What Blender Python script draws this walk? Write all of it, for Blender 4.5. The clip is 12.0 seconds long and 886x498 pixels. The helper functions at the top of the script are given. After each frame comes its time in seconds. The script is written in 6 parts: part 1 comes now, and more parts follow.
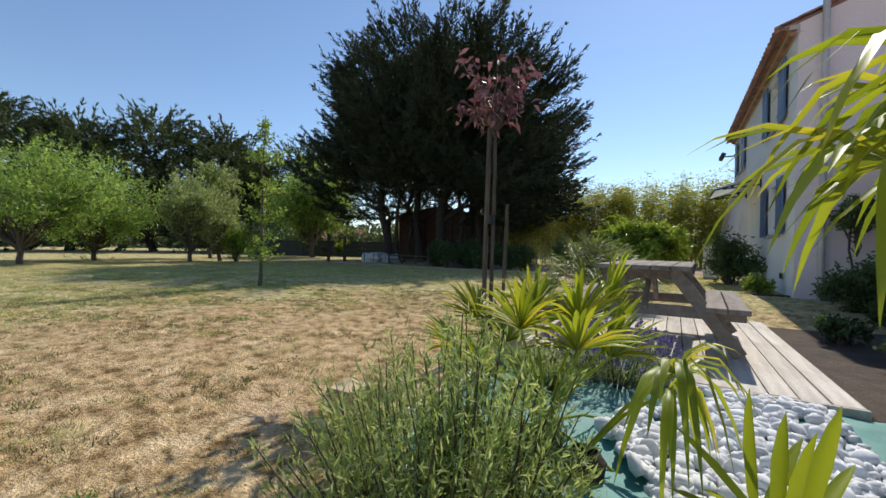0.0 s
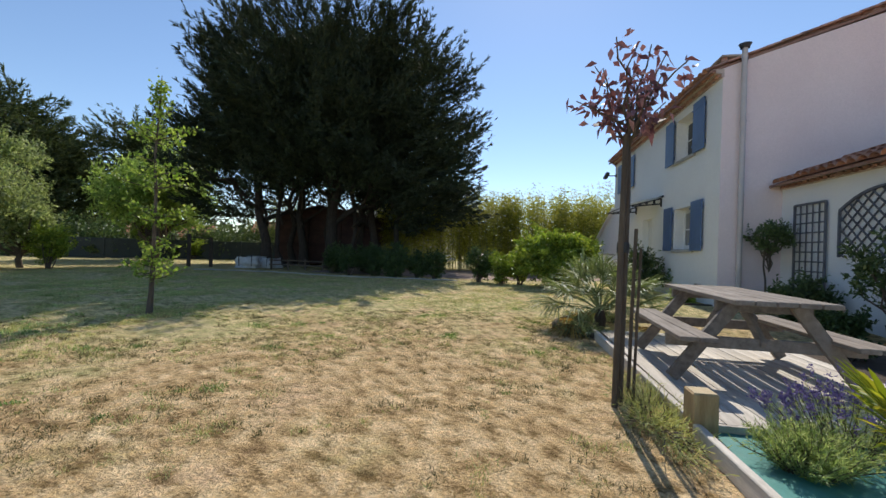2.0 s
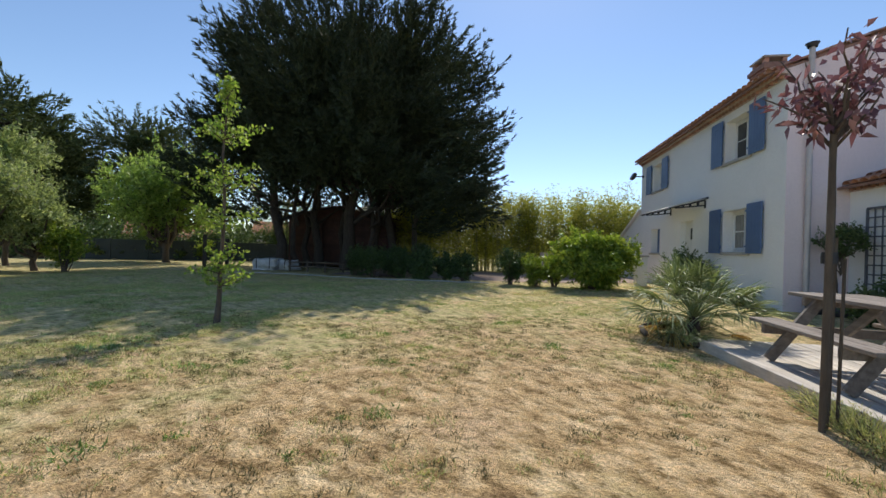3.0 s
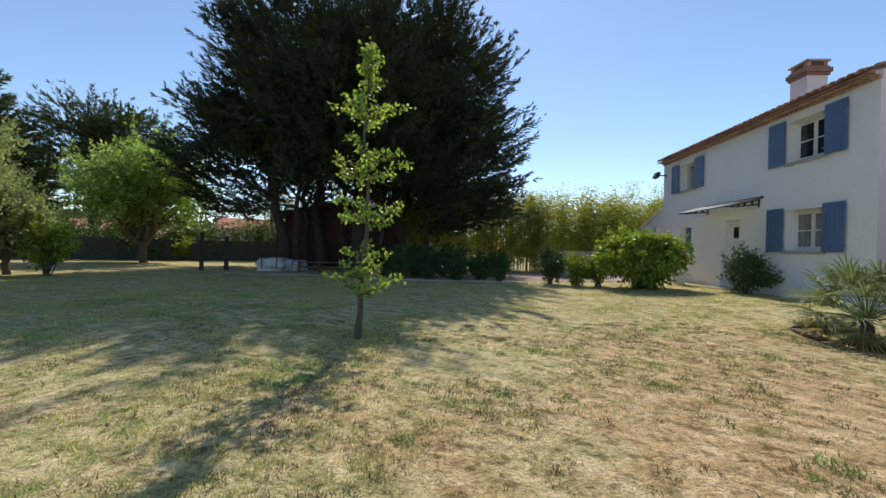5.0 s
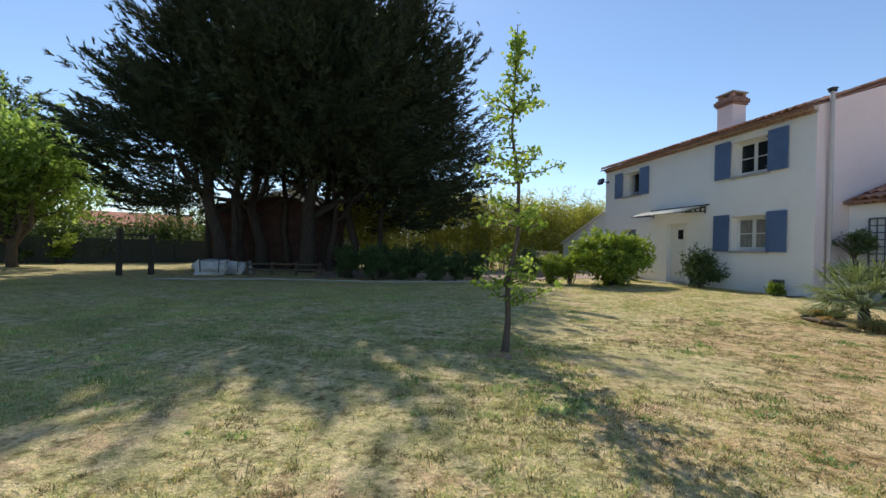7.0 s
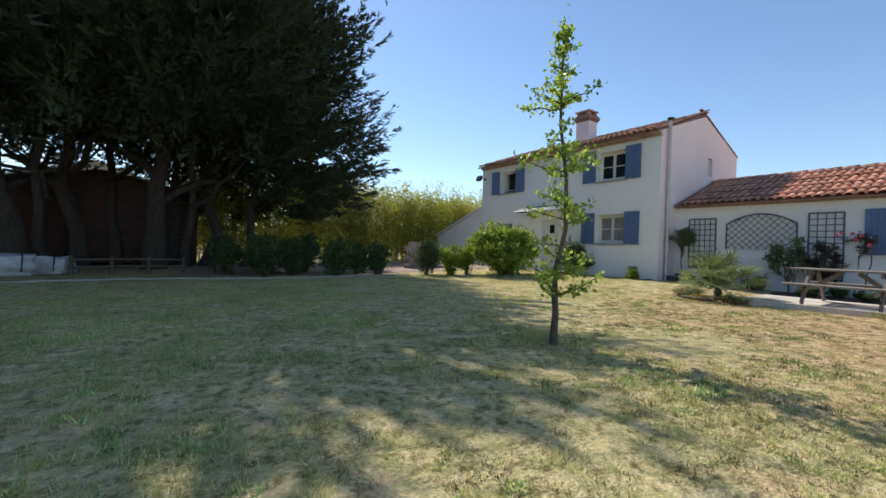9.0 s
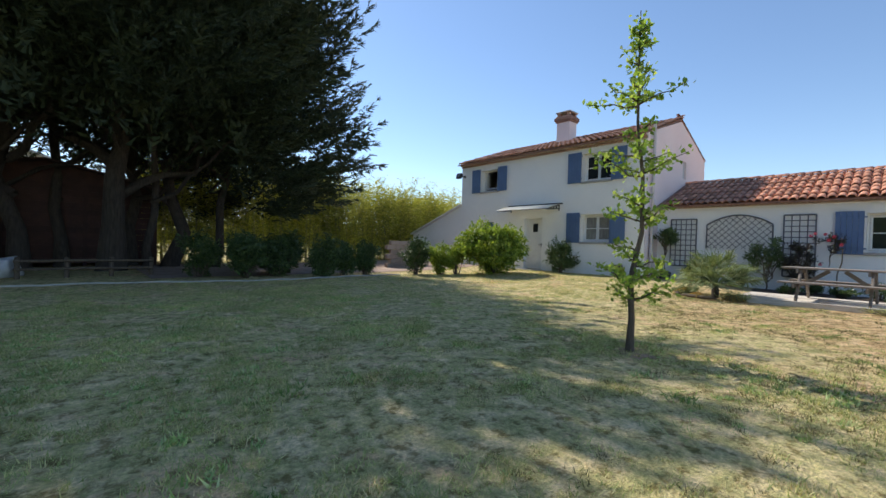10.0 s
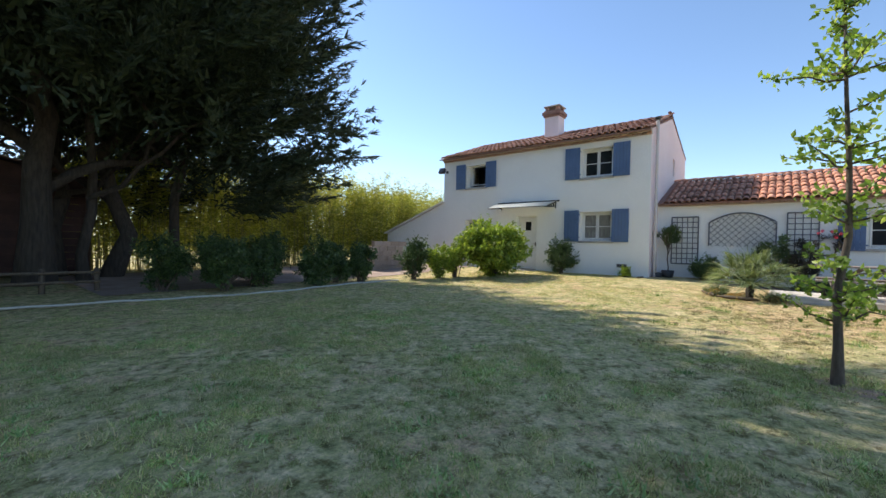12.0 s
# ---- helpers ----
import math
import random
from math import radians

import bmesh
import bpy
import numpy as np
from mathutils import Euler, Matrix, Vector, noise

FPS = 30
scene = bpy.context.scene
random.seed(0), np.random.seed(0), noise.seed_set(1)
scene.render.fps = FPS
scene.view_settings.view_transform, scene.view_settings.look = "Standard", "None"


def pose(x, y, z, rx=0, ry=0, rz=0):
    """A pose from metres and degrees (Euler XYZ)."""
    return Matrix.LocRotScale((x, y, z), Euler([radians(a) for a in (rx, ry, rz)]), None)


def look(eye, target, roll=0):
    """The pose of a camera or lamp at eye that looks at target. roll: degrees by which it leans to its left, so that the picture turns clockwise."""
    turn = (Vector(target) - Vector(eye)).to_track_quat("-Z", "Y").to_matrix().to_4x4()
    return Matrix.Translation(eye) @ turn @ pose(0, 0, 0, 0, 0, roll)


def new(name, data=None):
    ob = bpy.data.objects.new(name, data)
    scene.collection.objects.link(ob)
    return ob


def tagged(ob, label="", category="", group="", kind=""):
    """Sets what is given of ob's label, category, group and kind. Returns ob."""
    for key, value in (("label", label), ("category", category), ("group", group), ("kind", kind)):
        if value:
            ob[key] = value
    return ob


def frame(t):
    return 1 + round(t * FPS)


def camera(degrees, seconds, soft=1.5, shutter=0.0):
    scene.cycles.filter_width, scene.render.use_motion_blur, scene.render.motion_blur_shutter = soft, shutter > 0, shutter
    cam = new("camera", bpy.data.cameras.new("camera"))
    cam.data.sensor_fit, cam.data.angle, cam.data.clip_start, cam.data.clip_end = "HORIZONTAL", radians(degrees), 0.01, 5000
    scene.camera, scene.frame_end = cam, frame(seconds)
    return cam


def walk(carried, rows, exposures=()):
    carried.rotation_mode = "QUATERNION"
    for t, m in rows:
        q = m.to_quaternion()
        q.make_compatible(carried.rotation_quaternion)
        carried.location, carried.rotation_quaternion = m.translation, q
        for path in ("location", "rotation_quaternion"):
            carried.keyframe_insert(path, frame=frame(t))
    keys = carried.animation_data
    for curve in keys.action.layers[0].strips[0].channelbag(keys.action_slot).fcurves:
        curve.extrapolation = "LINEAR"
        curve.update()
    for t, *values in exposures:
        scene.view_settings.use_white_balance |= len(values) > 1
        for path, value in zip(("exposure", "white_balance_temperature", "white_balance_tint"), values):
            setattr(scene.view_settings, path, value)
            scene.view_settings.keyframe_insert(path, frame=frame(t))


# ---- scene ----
cam = camera(95.1, 12.0)
METRES, EYE, TILT, LEAN, TURN = 16.0, 0.94, 0.0, 0.0, 29.8
ROWS = [
    (0.0, 0.0, 0.0, 0.0, 0.01, -0.31, -1.04),
    (0.5, -0.0219, 0.0222, 0.0042, -6.44, -0.25, -1.27),
    (1.0, -0.0509, 0.043, 0.0068, -12.64, -0.13, -1.48),
    (1.5, -0.0828, 0.0631, 0.01, -17.36, 0.02, -1.64),
    (2.0, -0.1183, 0.0855, 0.0126, -20.03, 0.12, -1.75),
    (2.5, -0.1567, 0.1084, 0.0145, -21.02, 0.15, -1.76),
    (3.0, -0.1926, 0.1323, 0.015, -21.09, 0.11, -1.68),
    (3.5, -0.2295, 0.1582, 0.0148, -21.07, 0.03, -1.63),
    (5.5, -0.3737, 0.2801, 0.0118, -31.03, -0.01, -1.57),
    (6.0, -0.41, 0.3108, 0.0113, -34.88, 0.05, -1.57),
    (6.5, -0.4454, 0.3424, 0.0121, -38.46, 0.08, -1.54),
    (7.0, -0.479, 0.3747, 0.0126, -42.25, 0.05, -1.47),
    (9.0, -0.546, 0.51, 0.0094, -65.34, -0.53, -1.59),
    (9.5, -0.5513, 0.5522, 0.0097, -69.6, -0.66, -1.67),
    (10.0, -0.555, 0.5951, 0.0109, -71.99, -0.74, -1.65),
    (10.5, -0.5519, 0.6371, 0.0108, -73.23, -0.82, -1.54),
    (11.0, -0.5415, 0.674, 0.0114, -74.51, -0.88, -1.36),
    (11.5, -0.5261, 0.707, 0.0135, -76.74, -0.93, -1.17),
    (12.0, -0.5068, 0.7352, 0.016, -80.28, -0.97, -0.97),
]
walk(cam, [(t, pose(0, 0, EYE, TILT, LEAN, TURN) @ pose(METRES * x, METRES * y, METRES * z, 90 + pitch, roll, yaw)) for t, x, y, z, yaw, pitch, roll in ROWS],
     exposures=[(0.0, 0.0), (3.5, 0.04), (6.5, 0.1), (9.0, 0.2), (10.5, 0.34), (12.0, 0.56)])

# ---- light ----
SUN_EL, SUN_AZ = 46.0, 2.5  # height, and turn from +y towards +x
world = bpy.data.worlds.new("sky")
scene.world = world
world.use_nodes = True
_n = world.node_tree.nodes
sky = _n.new("ShaderNodeTexSky")
sky.sky_type, sky.sun_disc = "NISHITA", False
sky.sun_elevation, sky.sun_rotation = radians(SUN_EL), radians(SUN_AZ)
sky.air_density, sky.dust_density, sky.ozone_density = 1.0, 0.1, 3.2
world.node_tree.links.new(sky.outputs[0], _n["Background"].inputs[0])
_n["Background"].inputs[1].default_value = 0.15
sun_data = bpy.data.lights.new("sun", "SUN")
sun_data.energy, sun_data.angle, sun_data.color = 4.2, radians(0.5), (1.0, 0.94, 0.84)
sun = new("sun", sun_data)
sun_way = Vector((math.sin(radians(SUN_AZ)) * math.cos(radians(SUN_EL)), math.cos(radians(SUN_AZ)) * math.cos(radians(SUN_EL)), math.sin(radians(SUN_EL))))
sun.matrix_world = look(sun_way * 60, (0, 0, 0))

# ---- materials ----


def ramp_node(nt, stops):
    r = nt.nodes.new("ShaderNodeValToRGB")
    while len(r.color_ramp.elements) < len(stops):
        r.color_ramp.elements.new(0.5)
    for e, (p, c) in zip(r.color_ramp.elements, stops):
        e.position, e.color = p, (*c, 1)
    return r


def noise_node(nt, scale, detail=4.0, rough=0.6, coord="Object"):
    tc = nt.nodes.new("ShaderNodeTexCoord")
    n = nt.nodes.new("ShaderNodeTexNoise")
    n.inputs["Scale"].default_value, n.inputs["Detail"].default_value, n.inputs["Roughness"].default_value = scale, detail, rough
    nt.links.new(tc.outputs[coord], n.inputs["Vector"])
    return n


def mix_node(nt, a, b, fac, mode="MIX"):
    m = nt.nodes.new("ShaderNodeMix")
    m.data_type, m.blend_type = "RGBA", mode
    for sock, v in ((m.inputs[0], fac), (m.inputs[6], a), (m.inputs[7], b)):
        if isinstance(v, bpy.types.NodeSocket):
            nt.links.new(v, sock)
        elif isinstance(v, tuple):
            sock.default_value = (*v, 1)
        else:
            sock.default_value = v
    return m.outputs[2]


def material(name):
    m = bpy.data.materials.new(name)
    m.use_nodes = True
    return m, m.node_tree, m.node_tree.nodes["Principled BSDF"]


def bump_to(nt, p, height, strength, distance):
    b = nt.nodes.new("ShaderNodeBump")
    b.inputs["Strength"].default_value, b.inputs["Distance"].default_value = strength, distance
    nt.links.new(height, b.inputs["Height"])
    nt.links.new(b.outputs[0], p.inputs["Normal"])


def surface(name, dark, light, scale=3.0, fine=60.0, rough=0.75, bump=0.3, depth=0.004, metal=0.0, stain=None, vary=0.0, stretch=None):
    """A surface of two tones at a large and a fine scale, with relief; vary: how far single pieces differ."""
    m, nt, p = material(name)
    a, b = noise_node(nt, scale), noise_node(nt, fine, 3.0)
    if stretch:
        tc = nt.nodes.new("ShaderNodeTexCoord")
        mp = nt.nodes.new("ShaderNodeMapping")
        mp.inputs["Scale"].default_value = stretch
        nt.links.new(tc.outputs["Object"], mp.inputs["Vector"])
        nt.links.new(mp.outputs[0], a.inputs["Vector"])
        nt.links.new(mp.outputs[0], b.inputs["Vector"])
    r = ramp_node(nt, [(0.3, dark), (0.7, light)])
    nt.links.new(a.outputs[0], r.inputs[0])
    g = ramp_node(nt, [(0.25, (0.72, 0.72, 0.72)), (0.75, (1.12, 1.12, 1.12))])
    nt.links.new(b.outputs[0], g.inputs[0])
    col = mix_node(nt, r.outputs[0], g.outputs[0], 0.7, "MULTIPLY")
    if stain:
        s = noise_node(nt, scale * 0.37, 6.0, 0.7)
        sr = ramp_node(nt, [(0.52, (0, 0, 0)), (0.72, (1, 1, 1))])
        nt.links.new(s.outputs[0], sr.inputs[0])
        col = mix_node(nt, col, stain, sr.outputs[0])
    if vary:
        oi = nt.nodes.new("ShaderNodeObjectInfo")
        gi = nt.nodes.new("ShaderNodeNewGeometry")
        ad = nt.nodes.new("ShaderNodeMath")
        ad.operation = "ADD"
        nt.links.new(oi.outputs["Random"], ad.inputs[0])
        nt.links.new(gi.outputs["Random Per Island"], ad.inputs[1])
        fr = nt.nodes.new("ShaderNodeMath")
        fr.operation = "FRACT"
        nt.links.new(ad.outputs[0], fr.inputs[0])
        vr = ramp_node(nt, [(0.0, (1 - vary,) * 3), (1.0, (1 + vary,) * 3)])
        nt.links.new(fr.outputs[0], vr.inputs[0])
        col = mix_node(nt, col, vr.outputs[0], 1.0, "MULTIPLY")
    nt.links.new(col, p.inputs["Base Color"])
    p.inputs["Roughness"].default_value, p.inputs["Metallic"].default_value = rough, metal
    if bump:
        bump_to(nt, p, b.outputs[0], bump, depth)
    return m


def leafy(name, stops, rough=0.5, through_light=0.35, glow=None):
    """Leaves: each leaf its own tone, with light coming through."""
    m, nt, p = material(name)
    gi = nt.nodes.new("ShaderNodeNewGeometry")
    r = ramp_node(nt, stops)
    nt.links.new(gi.outputs["Random Per Island"], r.inputs[0])
    n = noise_node(nt, 1.2, 2.0)
    g = ramp_node(nt, [(0.3, (0.75, 0.75, 0.75)), (0.7, (1.2, 1.2, 1.15))])
    nt.links.new(n.outputs[0], g.inputs[0])
    col = mix_node(nt, r.outputs[0], g.outputs[0], 1.0, "MULTIPLY")
    nt.links.new(col, p.inputs["Base Color"])
    p.inputs["Roughness"].default_value = rough
    tr = nt.nodes.new("ShaderNodeBsdfTranslucent")
    nt.links.new(mix_node(nt, col, glow or (1.3, 1.25, 0.5), 0.6, "MULTIPLY"), tr.inputs[0])
    ms = nt.nodes.new("ShaderNodeMixShader")
    ms.inputs[0].default_value = through_light
    nt.links.new(p.outputs[0], ms.inputs[1])
    nt.links.new(tr.outputs[0], ms.inputs[2])
    nt.links.new(ms.outputs[0], nt.nodes["Material Output"].inputs[0])
    return m


def lawn_material():
    """Dry summer lawn: straw and bare earth near the beds, greener towards the trees."""
    m, nt, p = material("lawn")
    tc = nt.nodes.new("ShaderNodeTexCoord")
    big, mid, fine = noise_node(nt, 0.7, 6.0, 0.72), noise_node(nt, 4.2, 6.0, 0.75), noise_node(nt, 38.0, 4.0, 0.7)
    straw = ramp_node(nt, [(0.3, (0.3, 0.185, 0.09)), (0.46, (0.6, 0.41, 0.21)), (0.64, (0.86, 0.65, 0.4))])
    nt.links.new(mid.outputs[0], straw.inputs[0])
    green = ramp_node(nt, [(0.3, (0.24, 0.27, 0.11)), (0.46, (0.55, 0.49, 0.23)), (0.64, (0.88, 0.71, 0.43))])
    nt.links.new(mid.outputs[0], green.inputs[0])
    # greener with distance from the dry strip by the beds
    sep = nt.nodes.new("ShaderNodeSeparateXYZ")
    nt.links.new(tc.outputs["Object"], sep.inputs[0])
    gx = nt.nodes.new("ShaderNodeMapRange")
    gx.inputs[1].default_value, gx.inputs[2].default_value, gx.inputs[3].default_value, gx.inputs[4].default_value = -4.0, -10.0, -0.1, 0.3
    nt.links.new(sep.outputs[0], gx.inputs[0])
    gy = nt.nodes.new("ShaderNodeMapRange")
    gy.inputs[1].default_value, gy.inputs[2].default_value, gy.inputs[3].default_value, gy.inputs[4].default_value = 3.4, 8.5, -0.02, 0.3
    nt.links.new(sep.outputs[1], gy.inputs[0])
    s1 = nt.nodes.new("ShaderNodeMath")
    s1.operation = "ADD"
    nt.links.new(gx.outputs[0], s1.inputs[0])
    nt.links.new(gy.outputs[0], s1.inputs[1])
    s2 = nt.nodes.new("ShaderNodeMath")
    s2.operation = "ADD"
    nt.links.new(s1.outputs[0], s2.inputs[0])
    nt.links.new(big.outputs[0], s2.inputs[1])
    fac = ramp_node(nt, [(0.46, (0, 0, 0)), (0.7, (1, 1, 1))])
    nt.links.new(s2.outputs[0], fac.inputs[0])
    col = mix_node(nt, straw.outputs[0], green.outputs[0], fac.outputs[0])
    # bare reddish earth in patches
    bare = noise_node(nt, 1.1, 5.0, 0.75)
    br = ramp_node(nt, [(0.55, (0, 0, 0)), (0.64, (0.85, 0.85, 0.85))])
    nt.links.new(bare.outputs[0], br.inputs[0])
    col = mix_node(nt, col, (0.74, 0.52, 0.32), br.outputs[0])
    fr = ramp_node(nt, [(0.3, (0.6, 0.6, 0.57)), (0.7, (1.25, 1.22, 1.15))])
    nt.links.new(fine.outputs[0], fr.inputs[0])
    col = mix_node(nt, col, fr.outputs[0], 0.9, "MULTIPLY")
    # dark spots: brown patches, and the shade between tufts put into the colour
    spots = noise_node(nt, 8.5, 5.0, 0.7)
    sp = ramp_node(nt, [(0.38, (0.4, 0.37, 0.28)), (0.49, (1.0, 1.0, 1.0)), (0.66, (1.2, 1.18, 1.12))])
    nt.links.new(spots.outputs[0], sp.inputs[0])
    col = mix_node(nt, col, sp.outputs[0], 0.9, "MULTIPLY")
    nt.links.new(col, p.inputs["Base Color"])
    p.inputs["Roughness"].default_value = 0.95
    p.inputs["Specular IOR Level"].default_value = 0.15
    add = nt.nodes.new("ShaderNodeMath")
    add.operation = "ADD"
    tuft = noise_node(nt, 9.0, 5.0, 0.75)
    nt.links.new(fine.outputs[0], add.inputs[0])
    nt.links.new(tuft.outputs[0], add.inputs[1])
    bump_to(nt, p, add.outputs[0], 0.9, 0.05)
    return m


M_LAWN = lawn_material()
M_BLADE = leafy("grass_blade", [(0.0, (0.3, 0.31, 0.11)), (0.3, (0.54, 0.45, 0.21)), (0.6, (0.76, 0.58, 0.31)), (1.0, (0.9, 0.74, 0.46))], 0.8, 0.3, (1.1, 1.05, 0.7))
M_GREENBLADE = leafy("green_blade", [(0.0, (0.27, 0.33, 0.11)), (0.6, (0.49, 0.51, 0.21)), (1.0, (0.8, 0.72, 0.41))], 0.6, 0.38)
M_DRYTUFT = leafy("withered_blade", [(0.0, (0.09, 0.095, 0.035)), (0.5, (0.2, 0.175, 0.075)), (1.0, (0.42, 0.33, 0.16))], 0.85, 0.2, (1.1, 1.0, 0.7))
M_LUSH = leafy("lush_blade", [(0.0, (0.2, 0.32, 0.11)), (0.5, (0.4, 0.52, 0.2)), (1.0, (0.72, 0.76, 0.42))], 0.45, 0.4)
M_WEED = leafy("weed_leaf", [(0.0, (0.09, 0.18, 0.05)), (0.6, (0.2, 0.33, 0.09)), (1.0, (0.4, 0.48, 0.16))], 0.5, 0.4)
M_WALL = surface("white_render", (0.86, 0.86, 0.85), (0.92, 0.91, 0.89), 0.9, 90, 0.92, 0.4, 0.003, stain=(0.8, 0.79, 0.77))
M_PINK = surface("pinkish_render", (0.86, 0.72, 0.71), (0.92, 0.79, 0.78), 0.8, 90, 0.92, 0.4, 0.003, stain=(0.8, 0.71, 0.7))
M_TILE = surface("terracotta_tile", (0.56, 0.22, 0.13), (0.82, 0.42, 0.27), 5, 45, 0.85, 0.4, 0.004, stain=(0.3, 0.2, 0.14), vary=0.3)
M_OLDTILE = surface("weathered_tile", (0.34, 0.17, 0.12), (0.56, 0.32, 0.24), 5, 45, 0.88, 0.4, 0.004, stain=(0.2, 0.15, 0.11), vary=0.3)
# lichened tile, darkened to paint in the house's shadow beside the gable
M_SHADETILE = surface("shaded_lichened_tile", (0.3, 0.14, 0.095), (0.54, 0.28, 0.2), 5, 45, 0.9, 0.4, 0.004, stain=(0.33, 0.28, 0.22), vary=0.3)
M_MORTAR = surface("mortar", (0.24, 0.13, 0.1), (0.36, 0.22, 0.17), 6, 60, 0.95, 0.5)
M_BED = surface("pale_cornice_mortar", (0.5, 0.4, 0.36), (0.66, 0.56, 0.51), 6, 60, 0.95, 0.5)
M_BLUE = surface("blue_paint", (0.082, 0.14, 0.27), (0.115, 0.185, 0.34), 2.5, 70, 0.55, 0.15, 0.002, stain=(0.12, 0.19, 0.33))
M_WHITE = surface("white_paint", (0.74, 0.74, 0.73), (0.82, 0.82, 0.81), 4, 80, 0.45, 0.1, 0.001)
M_STONE = surface("sill_stone", (0.36, 0.34, 0.32), (0.5, 0.48, 0.45), 5, 70, 0.85, 0.4)
# near-black puts the darkness of unlit rooms into the inner walls and floor
M_DARK = surface("dark_room", (0.02, 0.02, 0.022), (0.035, 0.034, 0.036), 2, 30, 0.9, 0)
M_IRON = surface("dark_metal", (0.018, 0.019, 0.022), (0.035, 0.036, 0.04), 9, 90, 0.45, 0.1, 0.001)
M_ZINC = surface("painted_pipe", (0.5, 0.46, 0.45), (0.62, 0.57, 0.55), 3, 60, 0.5, 0.1, 0.001, metal=0.2)
M_DECK = surface("deck_wood", (0.52, 0.46, 0.39), (0.76, 0.69, 0.6), 2.2, 25, 0.85, 0.5, 0.003, stain=(0.4, 0.33, 0.27), vary=0.16, stretch=(9, 0.8, 9))
M_TABLE = surface("weathered_wood", (0.17, 0.135, 0.11), (0.33, 0.28, 0.235), 2.5, 25, 0.85, 0.5, 0.003, stain=(0.24, 0.19, 0.15), vary=0.14, stretch=(8, 1.2, 8))
M_POST = surface("pine_post", (0.36, 0.22, 0.1), (0.55, 0.38, 0.2), 2.5, 30, 0.8, 0.4, 0.003, stain=(0.34, 0.26, 0.18), stretch=(9, 9, 1))
M_POSTTOP = surface("cut_end_wood", (0.48, 0.36, 0.2), (0.64, 0.5, 0.31), 12, 60, 0.85, 0.4, 0.002)
M_FABRIC = surface("teal_weed_fabric", (0.04, 0.19, 0.17), (0.09, 0.32, 0.28), 3, 120, 0.6, 0.5, 0.004, stain=(0.13, 0.34, 0.31))
M_SHINGLE = surface("white_stone", (0.68, 0.68, 0.69), (0.82, 0.82, 0.81), 6, 50, 0.7, 0.3, 0.003, vary=0.12)
M_SOIL = surface("soil", (0.055, 0.04, 0.03), (0.12, 0.085, 0.06), 4, 40, 0.98, 0.9, 0.02)
M_GRAVEL = surface("pink_gravel", (0.32, 0.22, 0.17), (0.48, 0.36, 0.29), 2.0, 70, 0.95, 0.8, 0.012)
M_EARTH = surface("bare_earth", (0.3, 0.18, 0.11), (0.52, 0.35, 0.23), 7, 60, 0.97, 0.9, 0.02)
M_BARK = surface("bark", (0.035, 0.028, 0.023), (0.09, 0.07, 0.055), 4, 30, 0.95, 0.9, 0.02, stretch=(5, 5, 0.8))
M_GREYBARK = surface("grey_bark", (0.075, 0.055, 0.04), (0.16, 0.125, 0.095), 6, 50, 0.9, 0.7, 0.006, stretch=(6, 6, 1))
M_STAKE = surface("round_stake", (0.075, 0.055, 0.04), (0.15, 0.115, 0.08), 4, 40, 0.85, 0.5, 0.003, stretch=(8, 8, 1))
M_CYPRESS = leafy("cypress_leaf", [(0.0, (0.02, 0.032, 0.016)), (0.6, (0.038, 0.056, 0.026)), (1.0, (0.065, 0.085, 0.036))], 0.7, 0.12)
M_PINE = leafy("pine_leaf", [(0.0, (0.04, 0.06, 0.026)), (0.6, (0.08, 0.11, 0.045)), (1.0, (0.15, 0.185, 0.075))], 0.7, 0.25)
M_OLIVE = leafy("olive_leaf", [(0.0, (0.15, 0.2, 0.085)), (0.6, (0.3, 0.37, 0.17)), (1.0, (0.5, 0.55, 0.31))], 0.45, 0.55)
M_FRUIT = leafy("fruit_leaf", [(0.0, (0.16, 0.26, 0.065)), (0.6, (0.3, 0.43, 0.12)), (1.0, (0.46, 0.56, 0.2))], 0.4, 0.58)
M_PEAR = leafy("pear_leaf", [(0.0, (0.15, 0.25, 0.04)), (0.5, (0.26, 0.38, 0.075)), (1.0, (0.44, 0.52, 0.15))], 0.4, 0.6)
M_RED = leafy("plum_leaf", [(0.0, (0.11, 0.05, 0.06)), (0.5, (0.22, 0.11, 0.12)), (1.0, (0.4, 0.24, 0.235))], 0.42, 0.3, (1.15, 0.65, 0.7))
M_PALM = leafy("palm_leaf", [(0.0, (0.16, 0.22, 0.02)), (0.6, (0.32, 0.38, 0.035)), (1.0, (0.55, 0.5, 0.06))], 0.45, 0.5, (1.5, 1.35, 0.35))
M_PALMDRY = leafy("palm_dry", [(0.0, (0.24, 0.14, 0.04)), (1.0, (0.46, 0.3, 0.08))], 0.7, 0.35)
M_GREYPALM = leafy("grey_palm_leaf", [(0.0, (0.13, 0.18, 0.07)), (0.6, (0.25, 0.31, 0.14)), (1.0, (0.42, 0.46, 0.27))], 0.45, 0.3)
M_ROSEMARY = leafy("rosemary_leaf", [(0.0, (0.2, 0.29, 0.1)), (0.6, (0.36, 0.45, 0.19)), (1.0, (0.58, 0.62, 0.36))], 0.45, 0.55)
M_LAVENDER = leafy("lavender_flower", [(0.0, (0.13, 0.1, 0.26)), (1.0, (0.28, 0.22, 0.42))], 0.7, 0.2, (1, 0.9, 1.2))
M_BAMBOO = leafy("bamboo_leaf", [(0.0, (0.2, 0.23, 0.035)), (0.6, (0.38, 0.39, 0.075)), (1.0, (0.6, 0.56, 0.16))], 0.5, 0.6)
M_CULM = surface("bamboo_culm", (0.16, 0.17, 0.04), (0.34, 0.3, 0.09), 3, 20, 0.45, 0.1, 0.002, vary=0.25)
